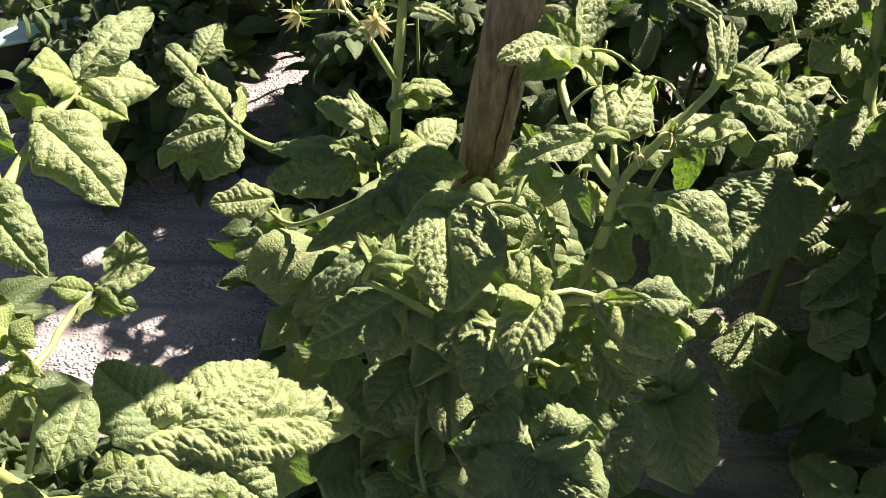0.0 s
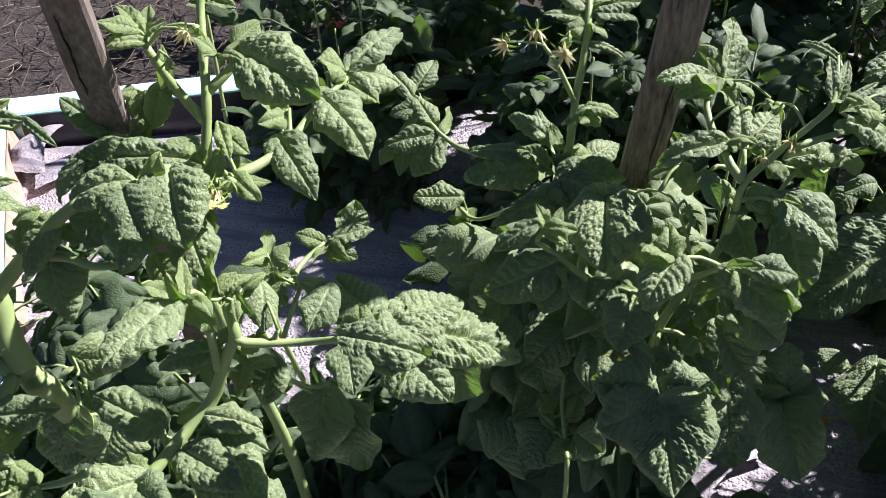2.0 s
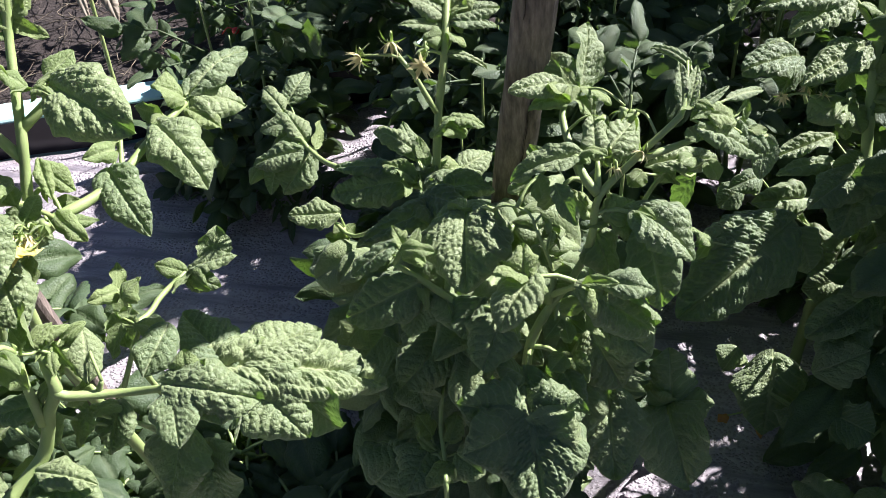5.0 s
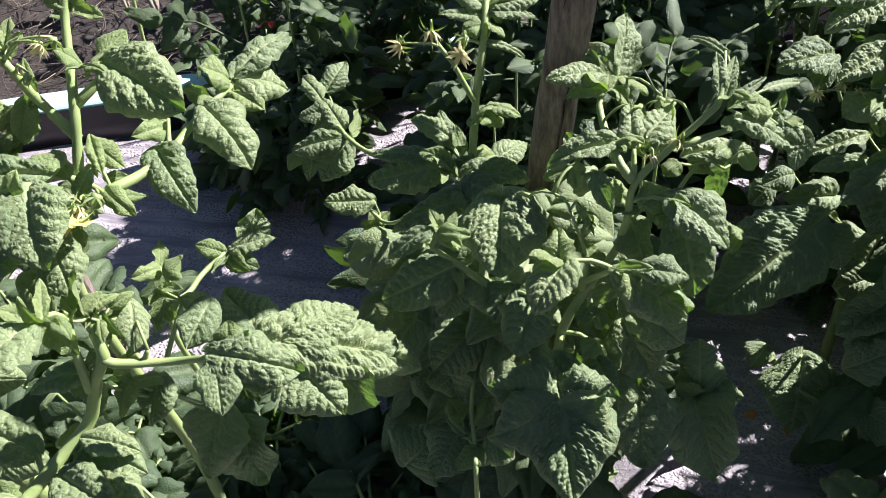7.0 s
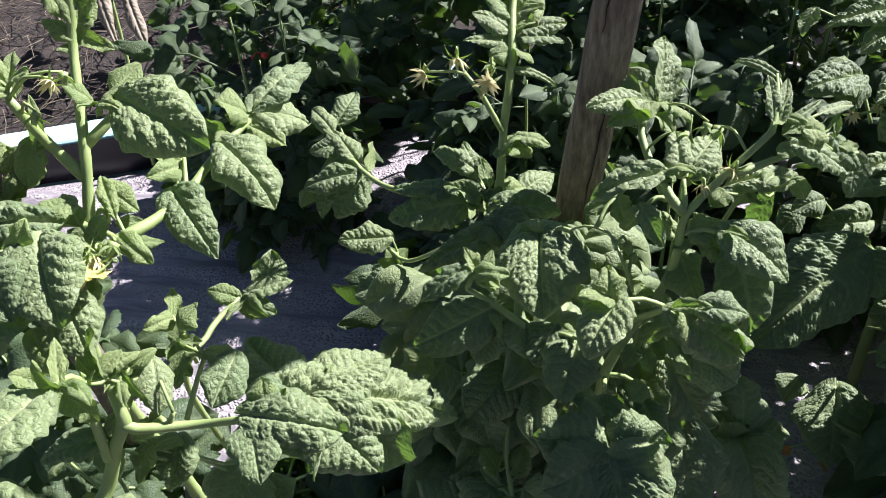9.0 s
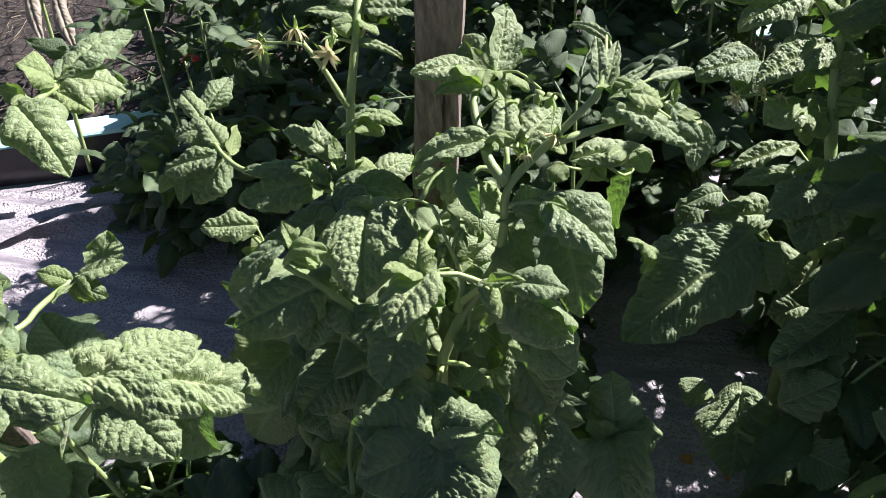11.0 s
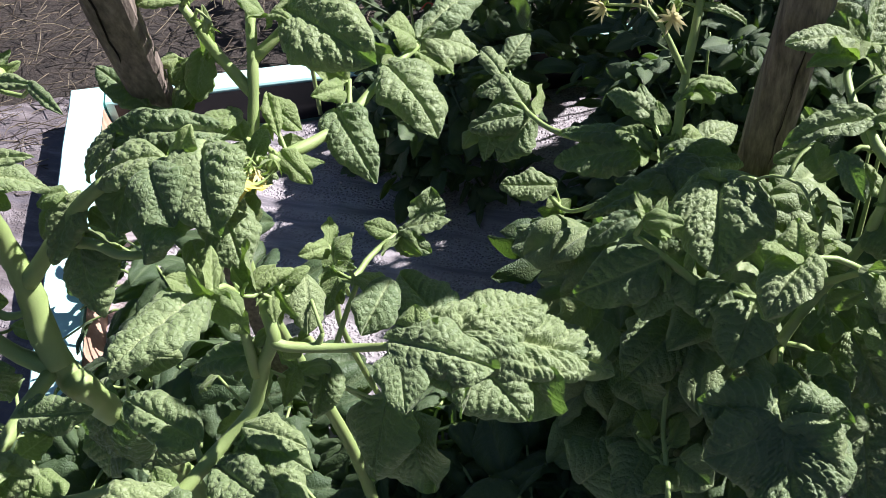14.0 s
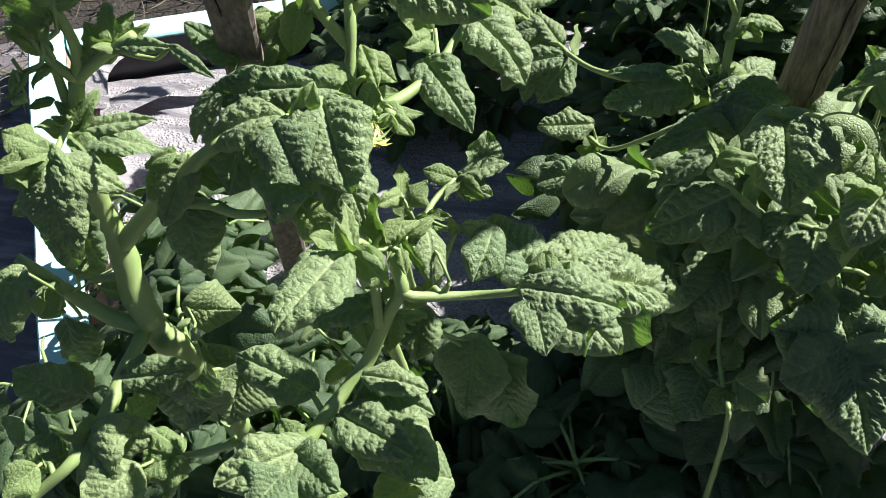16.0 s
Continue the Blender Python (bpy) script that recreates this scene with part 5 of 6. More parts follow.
add_leaf(shoot, [
    ((-0.137, 0.660, 0.632), (-0.241, 0.654, 0.599), 0.055, 0, 'b'),
    ((-0.154, 0.671, 0.634), (-0.240, 0.677, 0.624), 0.031, 0, 'd'),
    ((-0.134, 0.659, 0.630), (-0.175, 0.671, 0.642), 0.028, 0, 'd'),
])
add_leaf(shoot, [
    ((-0.118, 0.646, 0.626), (-0.036, 0.665, 0.620), 0.048, 0, 'b'),
    ((-0.093, 0.706, 0.607), (-0.055, 0.759, 0.607), 0.036, 0, 'b'),
    ((-0.113, 0.677, 0.628), (-0.085, 0.699, 0.628), 0.035, 0, 'd'),
])
add_leaf(shoot, [
    ((-0.074, 0.630, 0.623), (-0.184, 0.563, 0.602), 0.037, 0, 'b'),
    ((-0.114, 0.625, 0.639), (-0.047, 0.602, 0.629), 0.044, 0, 'b'),
    ((-0.115, 0.615, 0.636), (-0.090, 0.585, 0.625), 0.040, 0, 'b'),
])
add_leaf(shoot, [
    ((-0.293, 0.743, 0.600), (-0.328, 0.704, 0.554), 0.051, 0, 'g'),
    ((-0.302, 0.741, 0.602), (-0.371, 0.724, 0.582), 0.041, 0, 'b'),
    ((-0.341, 0.735, 0.592), (-0.345, 0.700, 0.555), 0.026, 0, 'u'),
    ((-0.293, 0.754, 0.598), (-0.293, 0.788, 0.620), 0.025, 30, 'u'),
    ((-0.311, 0.770, 0.598), (-0.352, 0.804, 0.619), 0.034, 0, 'b'),
    ((-0.335, 0.789, 0.612), (-0.378, 0.779, 0.600), 0.033, 0, 'd'),
    ((-0.355, 0.812, 0.614), (-0.392, 0.842, 0.629), 0.029, 0, 'd'),
    ((-0.355, 0.838, 0.612), (-0.341, 0.886, 0.631), 0.036, 0, 'b'),
    ((-0.364, 0.726, 0.582), (-0.375, 0.707, 0.565), 0.023, 0, 'd'),
])
add_leaf(shoot, [
    ((-0.260, 0.715, 0.520), (-0.329, 0.700, 0.519), 0.042, 0, 'b'),
    ((-0.257, 0.710, 0.483), (-0.242, 0.725, 0.494), 0.021, 0, 'u'),
    ((-0.255, 0.708, 0.480), (-0.269, 0.721, 0.499), 0.021, 0, 'u'),
    ((-0.242, 0.701, 0.467), (-0.221, 0.695, 0.454), 0.021, 0, 'u'),
])
add_leaf(shoot, [
    ((-0.277, 0.783, 0.371), (-0.345, 0.781, 0.345), 0.063, 0, 'b'),
    ((-0.315, 0.800, 0.372), (-0.330, 0.774, 0.332), 0.053, 0, 'd'),
])
add_leaf(shoot, [
    ((-0.106, 0.753, 0.787), (-0.157, 0.734, 0.798), 0.023, 0, 'd'),
    ((-0.107, 0.742, 0.782), (-0.127, 0.728, 0.782), 0.024, 0, 'd'),
    ((-0.101, 0.745, 0.785), (-0.079, 0.735, 0.773), 0.026, 0, 'd'),
    ((-0.103, 0.758, 0.792), (-0.048, 0.776, 0.778), 0.023, 0, 'd'),
    ((-0.103, 0.768, 0.795), (-0.047, 0.791, 0.794), 0.031, 0, 'b'),
    ((-0.107, 0.762, 0.797), (-0.151, 0.765, 0.816), 0.031, 0, 'd'),
    ((-0.106, 0.776, 0.805), (-0.142, 0.791, 0.826), 0.031, 0, 'd'),
    ((-0.104, 0.786, 0.808), (-0.109, 0.819, 0.831), 0.030, 0, 'u'),
    ((-0.101, 0.786, 0.807), (-0.076, 0.820, 0.822), 0.034, 0, 'd'),
    ((-0.103, 0.758, 0.792), (-0.127, 0.778, 0.806), 0.023, 0, 'u'),
    ((-0.104, 0.761, 0.795), (-0.092, 0.791, 0.809), 0.023, 0, 'u'),
    ((-0.101, 0.773, 0.800), (-0.075, 0.795, 0.808), 0.027, 0, 'd'),
    ((-0.103, 0.728, 0.766), (-0.076, 0.739, 0.762), 0.011, 0, 'd'),
    ((-0.108, 0.798, 0.823), (-0.136, 0.810, 0.845), 0.030, 0, 'd'),
])
add_leaf(shoot, [
    ((-0.103, 0.729, 0.767), (-0.055, 0.737, 0.744), 0.011, 0, 'd'),
])
add_flower(shoot, 'wilted', (-0.193, 0.691, 0.778), 0.032)
add_flower(shoot, 'wilted', (-0.161, 0.711, 0.789), 0.032)
add_flower(shoot, 'wilted', (-0.125, 0.703, 0.765), 0.036)
add_flower(shoot, 'bud', (-0.123, 0.720, 0.779), 0.018)

shoot = start_plant('P6')
add_stem(shoot, 'stem', 0.0065, 0.0105, [(0.432, 1.027, 0.778), (0.427, 0.984, 0.724), (0.426, 0.955, 0.679), (0.427, 0.919, 0.623), (0.431, 0.887, 0.564), (0.441, 0.864, 0.497), (0.450, 0.970, 0.250), (0.450, 0.970, 0.000)])
add_stem(shoot, 'branch', 0.0055, 0.006, [(0.380, 0.971, 0.741), (0.399, 0.969, 0.722), (0.424, 0.963, 0.690)])
add_stem(shoot, 'branch', 0.002, 0.003, [(0.308, 0.889, 0.636), (0.339, 0.898, 0.637), (0.361, 0.898, 0.626), (0.396, 0.899, 0.609), (0.430, 0.895, 0.583)])
add_leaf(shoot, [
    ((0.414, 0.953, 0.681), (0.328, 0.872, 0.665), 0.058, 0, 'b'),
    ((0.413, 0.948, 0.675), (0.387, 0.912, 0.662), 0.034, 0, 'd'),
    ((0.392, 0.922, 0.657), (0.378, 0.904, 0.639), 0.034, 0, 'u'),
])
add_leaf(shoot, [
    ((0.381, 0.968, 0.736), (0.301, 0.895, 0.720), 0.054, 0, 'b'),
    ((0.377, 0.970, 0.740), (0.257, 0.912, 0.741), 0.044, 0, 'b'),
    ((0.245, 0.924, 0.761), (0.230, 0.896, 0.738), 0.025, 30, 'u'),
    ((0.370, 0.969, 0.742), (0.336, 0.992, 0.766), 0.040, 0, 'b'),
    ((0.345, 0.977, 0.744), (0.265, 0.957, 0.763), 0.044, 0, 'b'),
    ((0.378, 0.961, 0.728), (0.376, 0.931, 0.724), 0.026, 0, 'u'),
])
add_leaf(shoot, [
    ((0.348, 1.032, 0.614), (0.267, 0.983, 0.612), 0.068, 0, 'b'),
    ((0.339, 1.030, 0.614), (0.298, 1.032, 0.631), 0.037, 0, 'b'),
    ((0.340, 1.026, 0.608), (0.328, 0.989, 0.581), 0.045, 0, 'd'),
])
add_leaf(shoot, [
    ((0.390, 0.905, 0.619), (0.346, 0.878, 0.607), 0.049, 0, 'b'),
    ((0.395, 0.905, 0.617), (0.417, 0.883, 0.589), 0.042, 0, 'b'),
    ((0.383, 0.905, 0.612), (0.399, 0.879, 0.581), 0.034, 0, 'd'),
])
add_leaf(shoot, [
    ((0.438, 0.876, 0.547), (0.353, 0.789, 0.531), 0.062, 0, 'b'),
    ((0.436, 0.870, 0.540), (0.398, 0.783, 0.491), 0.076, 0, 'b'),
    ((0.441, 0.877, 0.547), (0.483, 0.840, 0.518), 0.062, 0, 'b'),
    ((0.431, 0.876, 0.550), (0.388, 0.864, 0.549), 0.034, 0, 'd'),
    ((0.395, 0.885, 0.540), (0.319, 0.857, 0.532), 0.031, 0, 'd'),
    ((0.399, 0.940, 0.544), (0.316, 0.895, 0.530), 0.039, 0, 'd'),
    ((0.405, 0.864, 0.543), (0.398, 0.843, 0.536), 0.020, 0, 'u'),
])
add_leaf(shoot, [
    ((0.428, 0.911, 0.612), (0.456, 0.925, 0.637), 0.040, 0, 'b'),
    ((0.426, 0.931, 0.647), (0.456, 0.940, 0.674), 0.040, 0, 'b'),
    ((0.425, 0.959, 0.685), (0.457, 0.973, 0.716), 0.040, 0, 'b'),
    ((0.424, 0.975, 0.714), (0.391, 0.966, 0.730), 0.027, 0, 'd'),
])
add_leaf(shoot, [
    ((0.374, 0.914, 0.452), (0.299, 0.878, 0.465), 0.052, 0, 'f'),
    ((0.392, 0.891, 0.416), (0.420, 0.861, 0.367), 0.067, 0, 'f'),
    ((0.290, 0.946, 0.439), (0.263, 0.921, 0.415), 0.047, 0, 'd'),
    ((0.315, 0.936, 0.467), (0.272, 0.917, 0.457), 0.038, 0, 'd'),
])
add_leaf(shoot, [
    ((0.483, 0.827, 0.367), (0.383, 0.735, 0.350), 0.087, 0, 'f'),
    ((0.450, 0.794, 0.353), (0.409, 0.719, 0.321), 0.085, 0, 'f'),
    ((0.403, 0.709, 0.310), (0.469, 0.728, 0.344), 0.062, 0, 'f'),
    ((0.443, 0.857, 0.354), (0.387, 0.835, 0.345), 0.060, 0, 'f'),
])
add_leaf(shoot, [
    ((0.372, 0.819, 0.212), (0.362, 0.722, 0.140), 0.111, 0, 'f'),
    ((0.320, 0.836, 0.202), (0.300, 0.811, 0.177), 0.049, 0, 'f'),
    ((0.436, 0.679, 0.259), (0.487, 0.660, 0.250), 0.076, 0, 'f'),
    ((0.412, 0.726, 0.195), (0.390, 0.685, 0.183), 0.074, 0, 'f'),
    ((0.348, 0.754, 0.153), (0.362, 0.724, 0.126), 0.023, 0, 'r'),
    ((0.311, 0.749, 0.143), (0.297, 0.740, 0.136), 0.017, 0, 'r'),
])
add_leaf(shoot, [
    ((0.463, 0.864, 0.455), (0.484, 0.814, 0.417), 0.077, 0, 'f'),
    ((0.431, 0.841, 0.404), (0.475, 0.843, 0.391), 0.043, 0, 'd'),
])
add_flower(shoot, 'wilted', (0.310, 0.889, 0.636), 0.026)
add_flower(shoot, 'wilted', (0.341, 0.903, 0.643), 0.026)
add_flower(shoot, 'wilted', (0.365, 0.903, 0.631), 0.024)
add_flower(shoot, 'bud', (0.400, 0.915, 0.627), 0.024)

shoot = start_plant('P7')
add_stem(shoot, 'stem', 0.0032, 0.0045, [(-0.387, 0.521, 0.576), (-0.401, 0.497, 0.570), (-0.407, 0.465, 0.567), (-0.418, 0.420, 0.535), (-0.420, 0.500, 0.200), (-0.420, 0.500, 0.000)])
add_stem(shoot, 'branch', 0.0025, 0.003, [(-0.423, 0.441, 0.622), (-0.410, 0.433, 0.593), (-0.411, 0.439, 0.554)])
add_leaf(shoot, [
    ((-0.387, 0.521, 0.576), (-0.424, 0.519, 0.586), 0.023, 0, 'b'),
    ((-0.388, 0.518, 0.574), (-0.343, 0.515, 0.563), 0.031, 0, 'b'),
    ((-0.384, 0.523, 0.578), (-0.329, 0.547, 0.586), 0.033, -10, 'b'),
    ((-0.360, 0.538, 0.579), (-0.360, 0.572, 0.609), 0.045, 30, 'u'),
])
add_leaf(shoot, [
    ((-0.423, 0.440, 0.621), (-0.429, 0.463, 0.640), 0.022, 20, 'u'),
    ((-0.405, 0.422, 0.625), (-0.391, 0.440, 0.640), 0.030, 0, 'd'),
    ((-0.412, 0.434, 0.595), (-0.431, 0.438, 0.606), 0.022, 0, 'u'),
    ((-0.408, 0.431, 0.590), (-0.413, 0.408, 0.566), 0.032, 0, 'u'),
])

shoot = start_plant('P8')
add_stem(shoot, 'stem', 0.004, 0.006, [(-1.126, 1.622, 0.515), (-1.123, 1.584, 0.465), (-1.120, 1.559, 0.233), (-1.116, 1.534, 0.000)])
add_leaf(shoot, [
    ((-1.166, 1.608, 0.467), (-1.074, 1.477, 0.352), 0.040, 0, 'y'),
    ((-1.110, 1.621, 0.465), (-1.014, 1.491, 0.349), 0.045, 10, 'y'),
    ((-1.213, 1.584, 0.475), (-1.210, 1.497, 0.405), 0.038, 0, 'y'),
])
add_flower(shoot, 'fruit', (-0.770, 1.556, 0.311), 0.009)


# openings in the foliage: where sunbeams reach the film and the board
OPENINGS = [(Vector(q), wide) for q, wide in (((0.14, 0.70, 0), 0.08), ((0.19, 0.76, 0), 0.05), ((-1.26, 0.53, 0), 0.09), ((-0.48, 1.62, 0), 0.12), ((-0.54, 1.90, 0), 0.08), ((-1.32, 1.54, 0.08), 0.13), ((-1.17, 1.61, 0.08), 0.11), ((-1.46, 1.45, 0.08), 0.12),
                                              ((-1.20, 1.30, 0), 0.12), ((-1.18, 1.16, 0), 0.10), ((-1.10, 1.14, 0), 0.07), ((-1.08, 1.36, 0), 0.07), ((-1.02, 1.05, 0), 0.05), ((-1.28, 1.41, 0), 0.10), ((-1.42, 1.30, 0), 0.20), ((-1.34, 1.15, 0), 0.18), ((-1.30, 1.36, 0), 0.18))]

# leaf-free sight lines from film to camera: a place, its slant, its half width
SIGHT_LINES = [(Vector(q), Vector(slant).normalized(), wide) for q, slant, wide in (((-0.53, 1.62, 0), (0.57, -1.82, 1.29), 0.085), ((-0.50, 1.50, 0), (0.57, -1.82, 1.29), 0.06),
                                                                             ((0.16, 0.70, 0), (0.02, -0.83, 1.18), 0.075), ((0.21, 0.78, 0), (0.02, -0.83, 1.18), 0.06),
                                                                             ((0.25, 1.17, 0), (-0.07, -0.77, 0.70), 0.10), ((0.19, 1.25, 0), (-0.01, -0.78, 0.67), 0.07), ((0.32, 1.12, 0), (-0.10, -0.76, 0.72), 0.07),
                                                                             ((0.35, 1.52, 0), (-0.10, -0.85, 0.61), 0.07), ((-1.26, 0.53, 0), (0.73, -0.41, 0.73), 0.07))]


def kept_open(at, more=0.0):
    """True where a leaf would close a sun opening or a sight line."""
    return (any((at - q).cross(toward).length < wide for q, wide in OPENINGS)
            or any((at - q).cross(slant).length < wide + more for q, slant, wide in SIGHT_LINES))


# ---------------------------------------------------------------- filling foliage
FILL = []
for q in range(12):
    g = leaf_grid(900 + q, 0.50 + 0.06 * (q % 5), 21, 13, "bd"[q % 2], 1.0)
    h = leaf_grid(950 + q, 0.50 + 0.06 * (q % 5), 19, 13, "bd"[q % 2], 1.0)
    FILL.append([mesh_of("leaflet", p[0], p[1], m, p[2] * 0.7, p[3]) for p, m in ((g, LEAF), (h, LEAF_SHADED))])


def bush(label, foot, height, radius, count, seed, shade=0, low=0.1, big=0.085, group="tomato plants in the bed"):
    """A leafy tomato plant: a stem with compound leaves all round it."""
    rng = random.Random(seed)
    plant = tagged(new("tomato_plant"), label, "plant", group)
    foot = Vector(foot)
    top = foot + Vector((rng.uniform(-0.05, 0.05), rng.uniform(-0.05, 0.05), height))
    mid = (foot + top) / 2 + Vector((rng.uniform(-0.04, 0.04), rng.uniform(-0.04, 0.04), 0))
    v, f = tube([foot, mid, top], 0.009, 0.004, 8, 0.03)
    part("stem", mesh_of("stem", v, f, STEM), plant)
    for i in range(count):
        h = low + (1 - low) * (i + rng.random()) / count
        at = foot.lerp(mid, h * 2) if h < 0.5 else mid.lerp(top, h * 2 - 1)
        a = i * 2.4 + rng.uniform(-0.4, 0.4)
        reach = radius * (0.45 + 0.65 * rng.random()) * (1.0 - 0.45 * max(0, h - 0.6) / 0.4)
        out = Vector((math.cos(a), math.sin(a), 0))
        end = at + out * reach + Vector((0, 0, reach * rng.uniform(-0.35, 0.25)))
        bow = (at + end) / 2 + Vector((0, 0, reach * 0.22))
        v, f = tube([at, bow, end], 0.0035, 0.0018, 5, 0.04)
        leaf = part("leaf", mesh_of("leaf_stalk", v, f, STEM), plant)
        side = out.cross(Vector((0, 0, 1)))
        spots = [(1.0, 0.0, 1.15), (0.78, 1, 0.9), (0.74, -1, 0.9), (0.48, 1, 0.75), (0.44, -1, 0.75)]
        for along, sg, sc in spots:
            base = at.lerp(bow, along * 2) if along < 0.5 else bow.lerp(end, along * 2 - 1)
            d = (out * (1.0 if sg == 0 else 0.45) + side * sg * 0.9 + Vector((rng.uniform(-0.3, 0.3), rng.uniform(-0.3, 0.3), rng.uniform(-0.9, 0.1)))).normalized()
            size = big * sc * rng.uniform(0.75, 1.25)
            lift = Vector((rng.uniform(-0.8, 0.3), rng.uniform(-1.0, -0.1), 0.6)) + out * 0.3
            m, _ = leaf_pose(base, base + d * size, rng.uniform(-35, 35), lift)
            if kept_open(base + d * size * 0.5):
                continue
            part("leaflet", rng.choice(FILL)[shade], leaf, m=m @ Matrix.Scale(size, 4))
    return plant


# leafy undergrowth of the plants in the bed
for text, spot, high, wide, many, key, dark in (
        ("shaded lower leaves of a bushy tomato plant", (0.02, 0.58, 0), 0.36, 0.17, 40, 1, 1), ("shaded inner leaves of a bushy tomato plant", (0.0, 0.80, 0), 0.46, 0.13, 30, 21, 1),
        # two dense tufts added behind the visible leaves to block the sun
        ("dense inner leaves added to a bushy tomato plant for shade", (0.03, 0.64, 0), 0.60, 0.11, 60, 31, 0), ("dense inner leaves added behind a leafy shoot for shade", (-0.11, 0.70, 0), 0.50, 0.09, 40, 32, 0),
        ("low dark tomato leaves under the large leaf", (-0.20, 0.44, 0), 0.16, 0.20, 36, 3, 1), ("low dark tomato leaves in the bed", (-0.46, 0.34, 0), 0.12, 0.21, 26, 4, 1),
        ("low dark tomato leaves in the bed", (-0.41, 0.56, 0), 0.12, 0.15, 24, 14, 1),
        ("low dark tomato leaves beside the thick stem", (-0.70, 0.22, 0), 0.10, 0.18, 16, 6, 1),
        # the 1.02 high plant, mostly out of view, is added to block sunlight
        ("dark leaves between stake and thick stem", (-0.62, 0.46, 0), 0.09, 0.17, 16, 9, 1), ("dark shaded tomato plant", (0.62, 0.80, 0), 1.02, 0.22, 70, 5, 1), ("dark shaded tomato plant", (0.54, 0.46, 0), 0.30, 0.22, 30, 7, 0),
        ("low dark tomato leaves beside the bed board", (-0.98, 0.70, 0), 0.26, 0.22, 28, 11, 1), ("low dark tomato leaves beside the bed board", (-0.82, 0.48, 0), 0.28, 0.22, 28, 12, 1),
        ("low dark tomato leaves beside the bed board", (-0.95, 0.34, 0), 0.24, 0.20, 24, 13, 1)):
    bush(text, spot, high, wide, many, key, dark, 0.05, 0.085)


def compound_mesh(seed, material):
    """A whole compound leaf of length 1 along +y: a drooping stalk with lobed leaflets in pairs and smaller ones between."""
    rng = random.Random(seed)
    line = [Vector((0, 0, 0)), Vector((rng.uniform(-0.05, 0.05), 0.5, 0.10)), Vector((rng.uniform(-0.06, 0.06), 0.80, rng.uniform(-0.08, 0.05)))]
    verts, faces = tube(line, 0.014, 0.007, 5, 0.2)
    verts = [tuple(q) for q in verts]
    uv, vein = [(0.5, 0.5)] * len(verts), [0.6] * len(verts)
    rows = [(1.0, 0, 0.40)]
    for along, sc in ((0.86, 0.30), (0.66, 0.34), (0.42, 0.28), (0.76, 0.14), (0.54, 0.13), (0.28, 0.13)):
        rows += [(along + rng.uniform(-0.04, 0.04), sg, sc * rng.uniform(0.8, 1.2)) for sg in (-1, 1)]
    for n, (along, sg, sc) in enumerate(rows):
        base = line[0].lerp(line[1], along * 2) if along < 0.5 else line[1].lerp(line[2], along * 2 - 1)
        d = Vector((sg * 0.95 + rng.uniform(-0.25, 0.25), 0.55 if sg else 1.0, rng.uniform(-0.75, 0.25))).normalized()
        m, _ = leaf_pose(base, base + d * sc, rng.uniform(-50, 50), (rng.uniform(-0.4, 0.4), rng.uniform(-0.3, 0.6), 1.0))
        m = m @ Matrix.Scale(sc, 4)
        fine = sc > 0.2
        g = leaf_grid(seed * 31 + n, rng.uniform(0.45, 0.68), 8 if fine else 5, 5 if fine else 3, "bd"[n % 2], 0.9)
        o = len(verts)
        verts += [tuple(m @ Vector(q)) for q in g[0]]
        faces += [tuple(int(x) + o for x in q) for q in g[1]]
        uv += [tuple(q) for q in g[2] * 0.7]
        vein += list(g[3])
    return mesh_of("leaf", verts, faces, material, uv, vein)


WHOLE = [compound_mesh(300 + q, LEAF_SHADED) for q in range(12)]


def far_bush(label, foot, height, radius, count, seed, low=0.0, size=0.20, group="tomato plants in the bed"):
    """A leafy tomato plant whose compound leaves hang all round the stem and its side shoots."""
    rng = random.Random(seed)
    plant = tagged(new("tomato_plant"), label, "plant", group)
    foot = Vector(foot)
    shoots = []
    for i in range(3):
        a = i * 2.1 + rng.uniform(-0.5, 0.5)
        spread = radius * (0.12 if i == 0 else 0.5)
        h = height * (1.0 if i == 0 else rng.uniform(0.65, 0.95))
        top = foot + Vector((math.cos(a) * spread, math.sin(a) * spread, h))
        mid = (foot + top) / 2 + Vector((math.cos(a), math.sin(a), 0)) * spread * 0.35
        v, f = tube([foot, mid, top], 0.006, 0.0018, 7, 0.04)
        part("stem", mesh_of("stem", v, f, STEM), plant)
        shoots.append((mid, top))
    for i in range(count):
        h = low + (1 - low) * (i + rng.random()) / count
        mid, top = shoots[i % 3]
        at = foot.lerp(mid, h * 2) if h < 0.5 else mid.lerp(top, h * 2 - 1)
        a = i * 2.4 + rng.uniform(-0.5, 0.5)
        reach = size * rng.uniform(0.7, 1.2) * (1.0 - 0.5 * max(0, h - 0.75) / 0.25)
        out = Vector((math.cos(a), math.sin(a), rng.uniform(-0.5, 0.45) + 0.7 * max(0, h - 0.7))).normalized()
        at = at + Vector((out.x, out.y, 0)) * radius * rng.uniform(0.0, 0.45)
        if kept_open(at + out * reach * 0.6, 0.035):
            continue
        m, _ = leaf_pose(at, at + out * reach, rng.uniform(-35, 35), (rng.uniform(-0.5, 0.5), rng.uniform(-0.6, 0.4), 1.0))
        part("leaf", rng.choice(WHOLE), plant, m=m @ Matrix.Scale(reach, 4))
    return plant


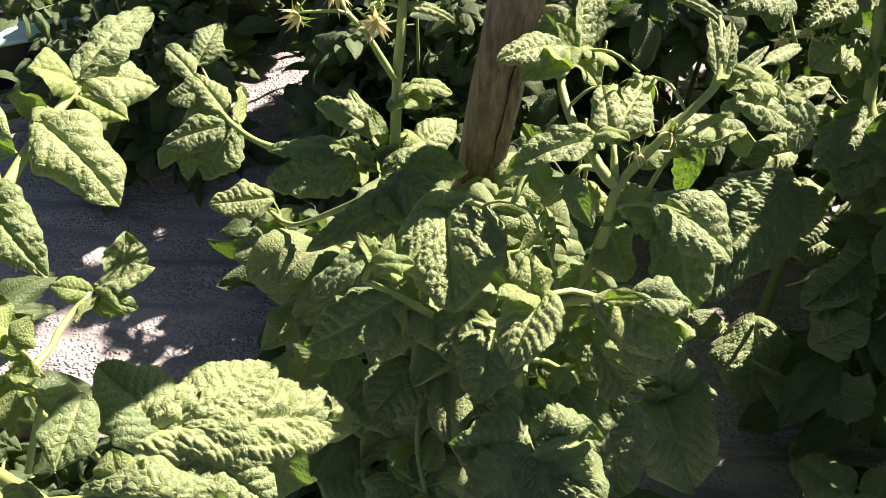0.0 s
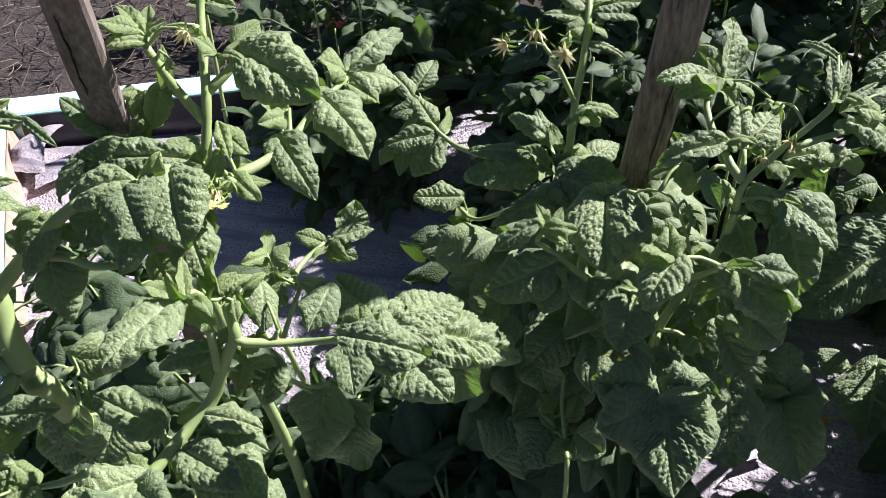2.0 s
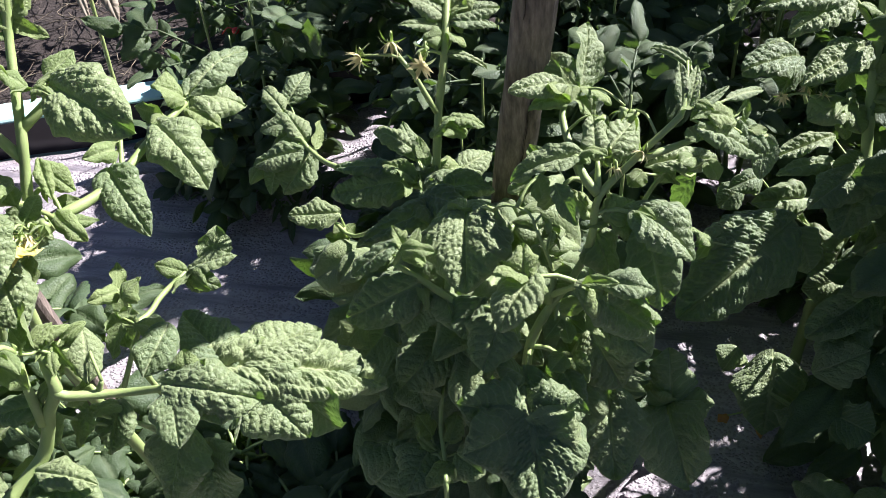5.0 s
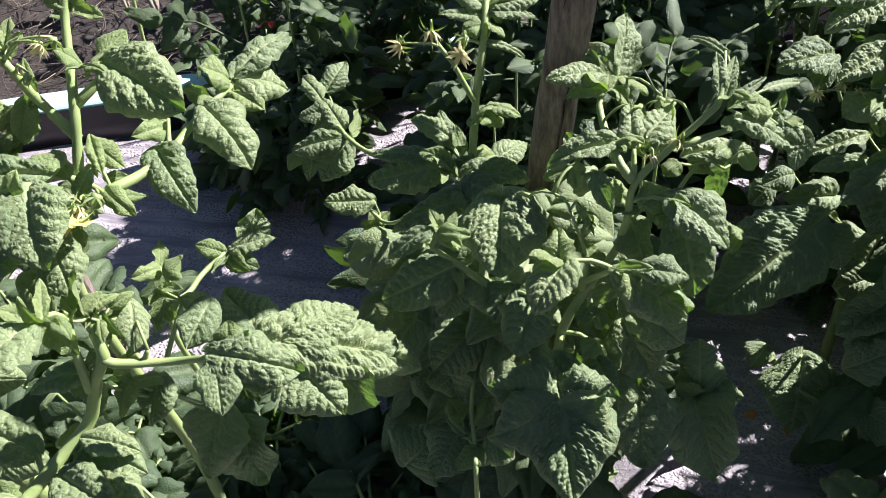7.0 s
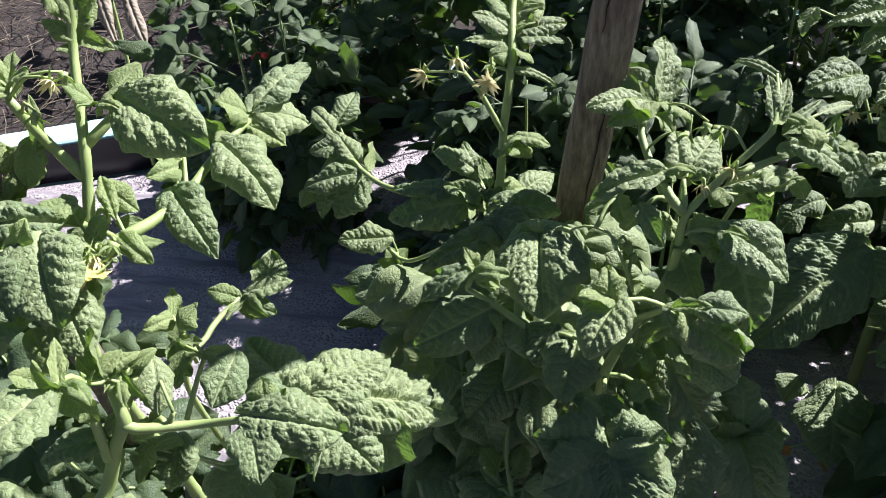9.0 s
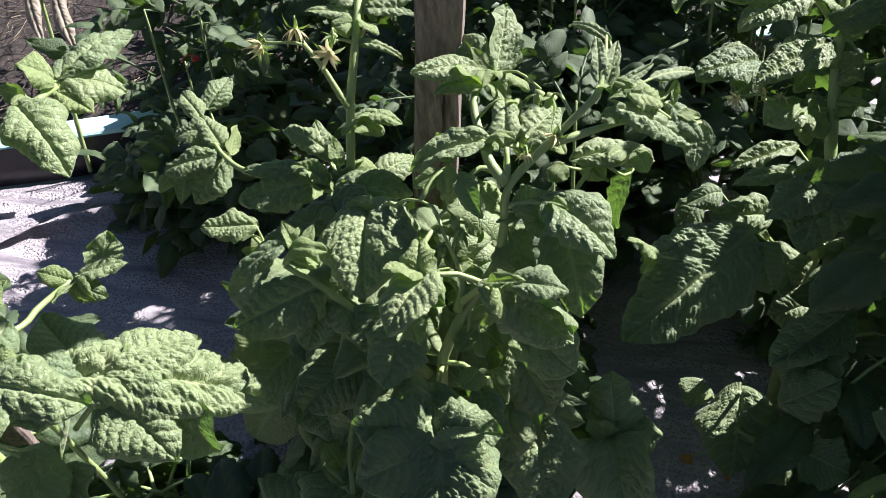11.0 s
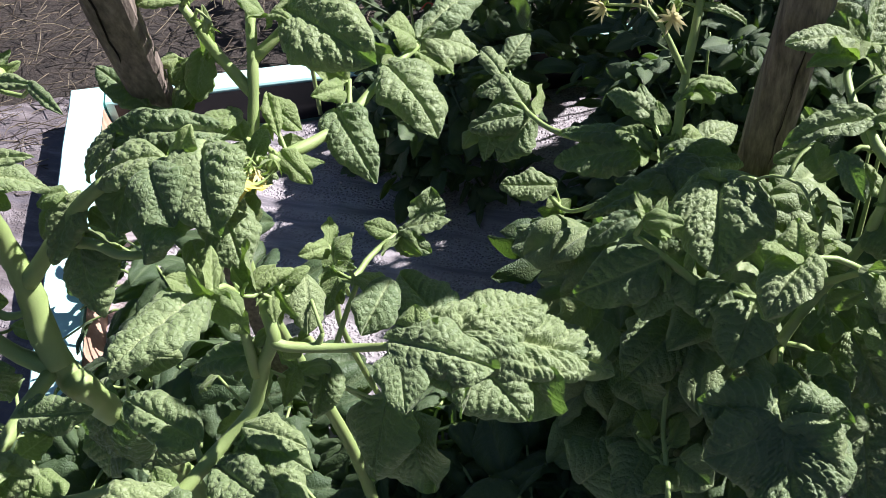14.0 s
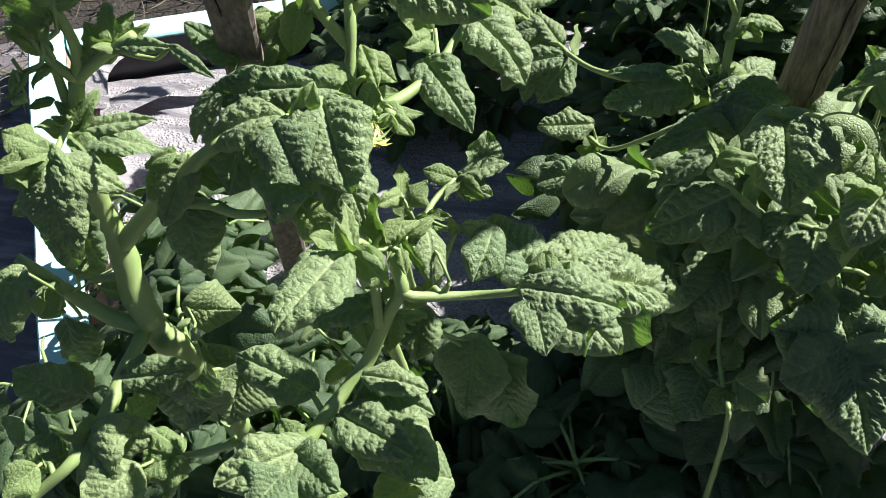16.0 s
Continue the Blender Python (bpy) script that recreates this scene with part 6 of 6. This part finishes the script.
# the row of plants behind, its shaded side painted into the leaf colour
# those over 1.3 high rise out of view, height added to darken the background
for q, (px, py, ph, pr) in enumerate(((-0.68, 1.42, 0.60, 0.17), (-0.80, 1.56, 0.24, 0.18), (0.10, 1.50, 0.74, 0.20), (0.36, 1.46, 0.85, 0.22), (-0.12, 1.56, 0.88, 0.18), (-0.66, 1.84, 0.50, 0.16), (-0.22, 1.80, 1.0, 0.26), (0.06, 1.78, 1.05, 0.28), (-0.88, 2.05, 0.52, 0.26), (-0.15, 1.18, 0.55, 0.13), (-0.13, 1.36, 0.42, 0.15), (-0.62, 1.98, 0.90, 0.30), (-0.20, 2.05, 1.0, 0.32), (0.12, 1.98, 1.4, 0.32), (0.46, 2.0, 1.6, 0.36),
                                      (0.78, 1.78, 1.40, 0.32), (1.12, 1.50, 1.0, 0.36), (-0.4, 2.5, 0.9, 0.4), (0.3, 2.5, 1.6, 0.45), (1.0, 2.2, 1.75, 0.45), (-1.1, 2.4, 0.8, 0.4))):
    far_bush("bushy tomato plant in the row behind, leaves coloured as in shade", (px, py, -0.05), ph, pr, 60 if py > 2.15 and px > 0 else 34 if py > 2.15 else 110 if ph > 1.3 else 80 if py < 1.6 else 56, 40 + q, 0.0, 0.20, "tomato plants of the row behind")
# plants added behind and out of view to the right, to cast shade
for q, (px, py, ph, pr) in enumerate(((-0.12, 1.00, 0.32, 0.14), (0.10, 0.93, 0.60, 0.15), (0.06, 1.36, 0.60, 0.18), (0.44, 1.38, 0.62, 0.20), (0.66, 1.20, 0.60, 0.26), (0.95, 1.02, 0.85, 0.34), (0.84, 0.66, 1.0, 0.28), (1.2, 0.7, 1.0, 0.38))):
    far_bush("tall leafy tomato plant added to shade its neighbours", (px, py, 0.0), ph, pr, 70 if 0.6 < px < 0.9 else 26 if px > 1.1 else 50, 70 + q, 0.0, 0.22)


# ---------------------------------------------------------------- straw and litter behind the bed
def straw_litter():
    rng = random.Random(5)
    verts, faces = [], []
    for i in range(2600):
        x, y = rng.uniform(-2.9, -0.6), rng.uniform(1.1, 3.2)
        rel = Vector((x, y, 0)) - CORNER
        if rel.dot(bed_x) > -0.02 and rel.dot(bed_y) > -0.02:
            continue
        a, ln = rng.uniform(0, math.pi * 2), rng.uniform(0.04, 0.16)
        d = Vector((math.cos(a), math.sin(a), rng.uniform(-0.1, 0.35)))
        p = Vector((x, y, -0.03 + rng.uniform(0, 0.03)))
        b = d.cross(Vector((0, 0, 1))).normalized() * rng.uniform(-0.02, 0.02)
        tube([p, p + d * ln * 0.5 + b, p + d * ln - b], 0.0016, 0.0009, 4, 0.05, verts, faces)
    return tagged(new("straw", mesh_of("straw", verts, faces, STRAW)), "dry straw and dead grass on soil", "straw", kind="stuff")


straw_litter()
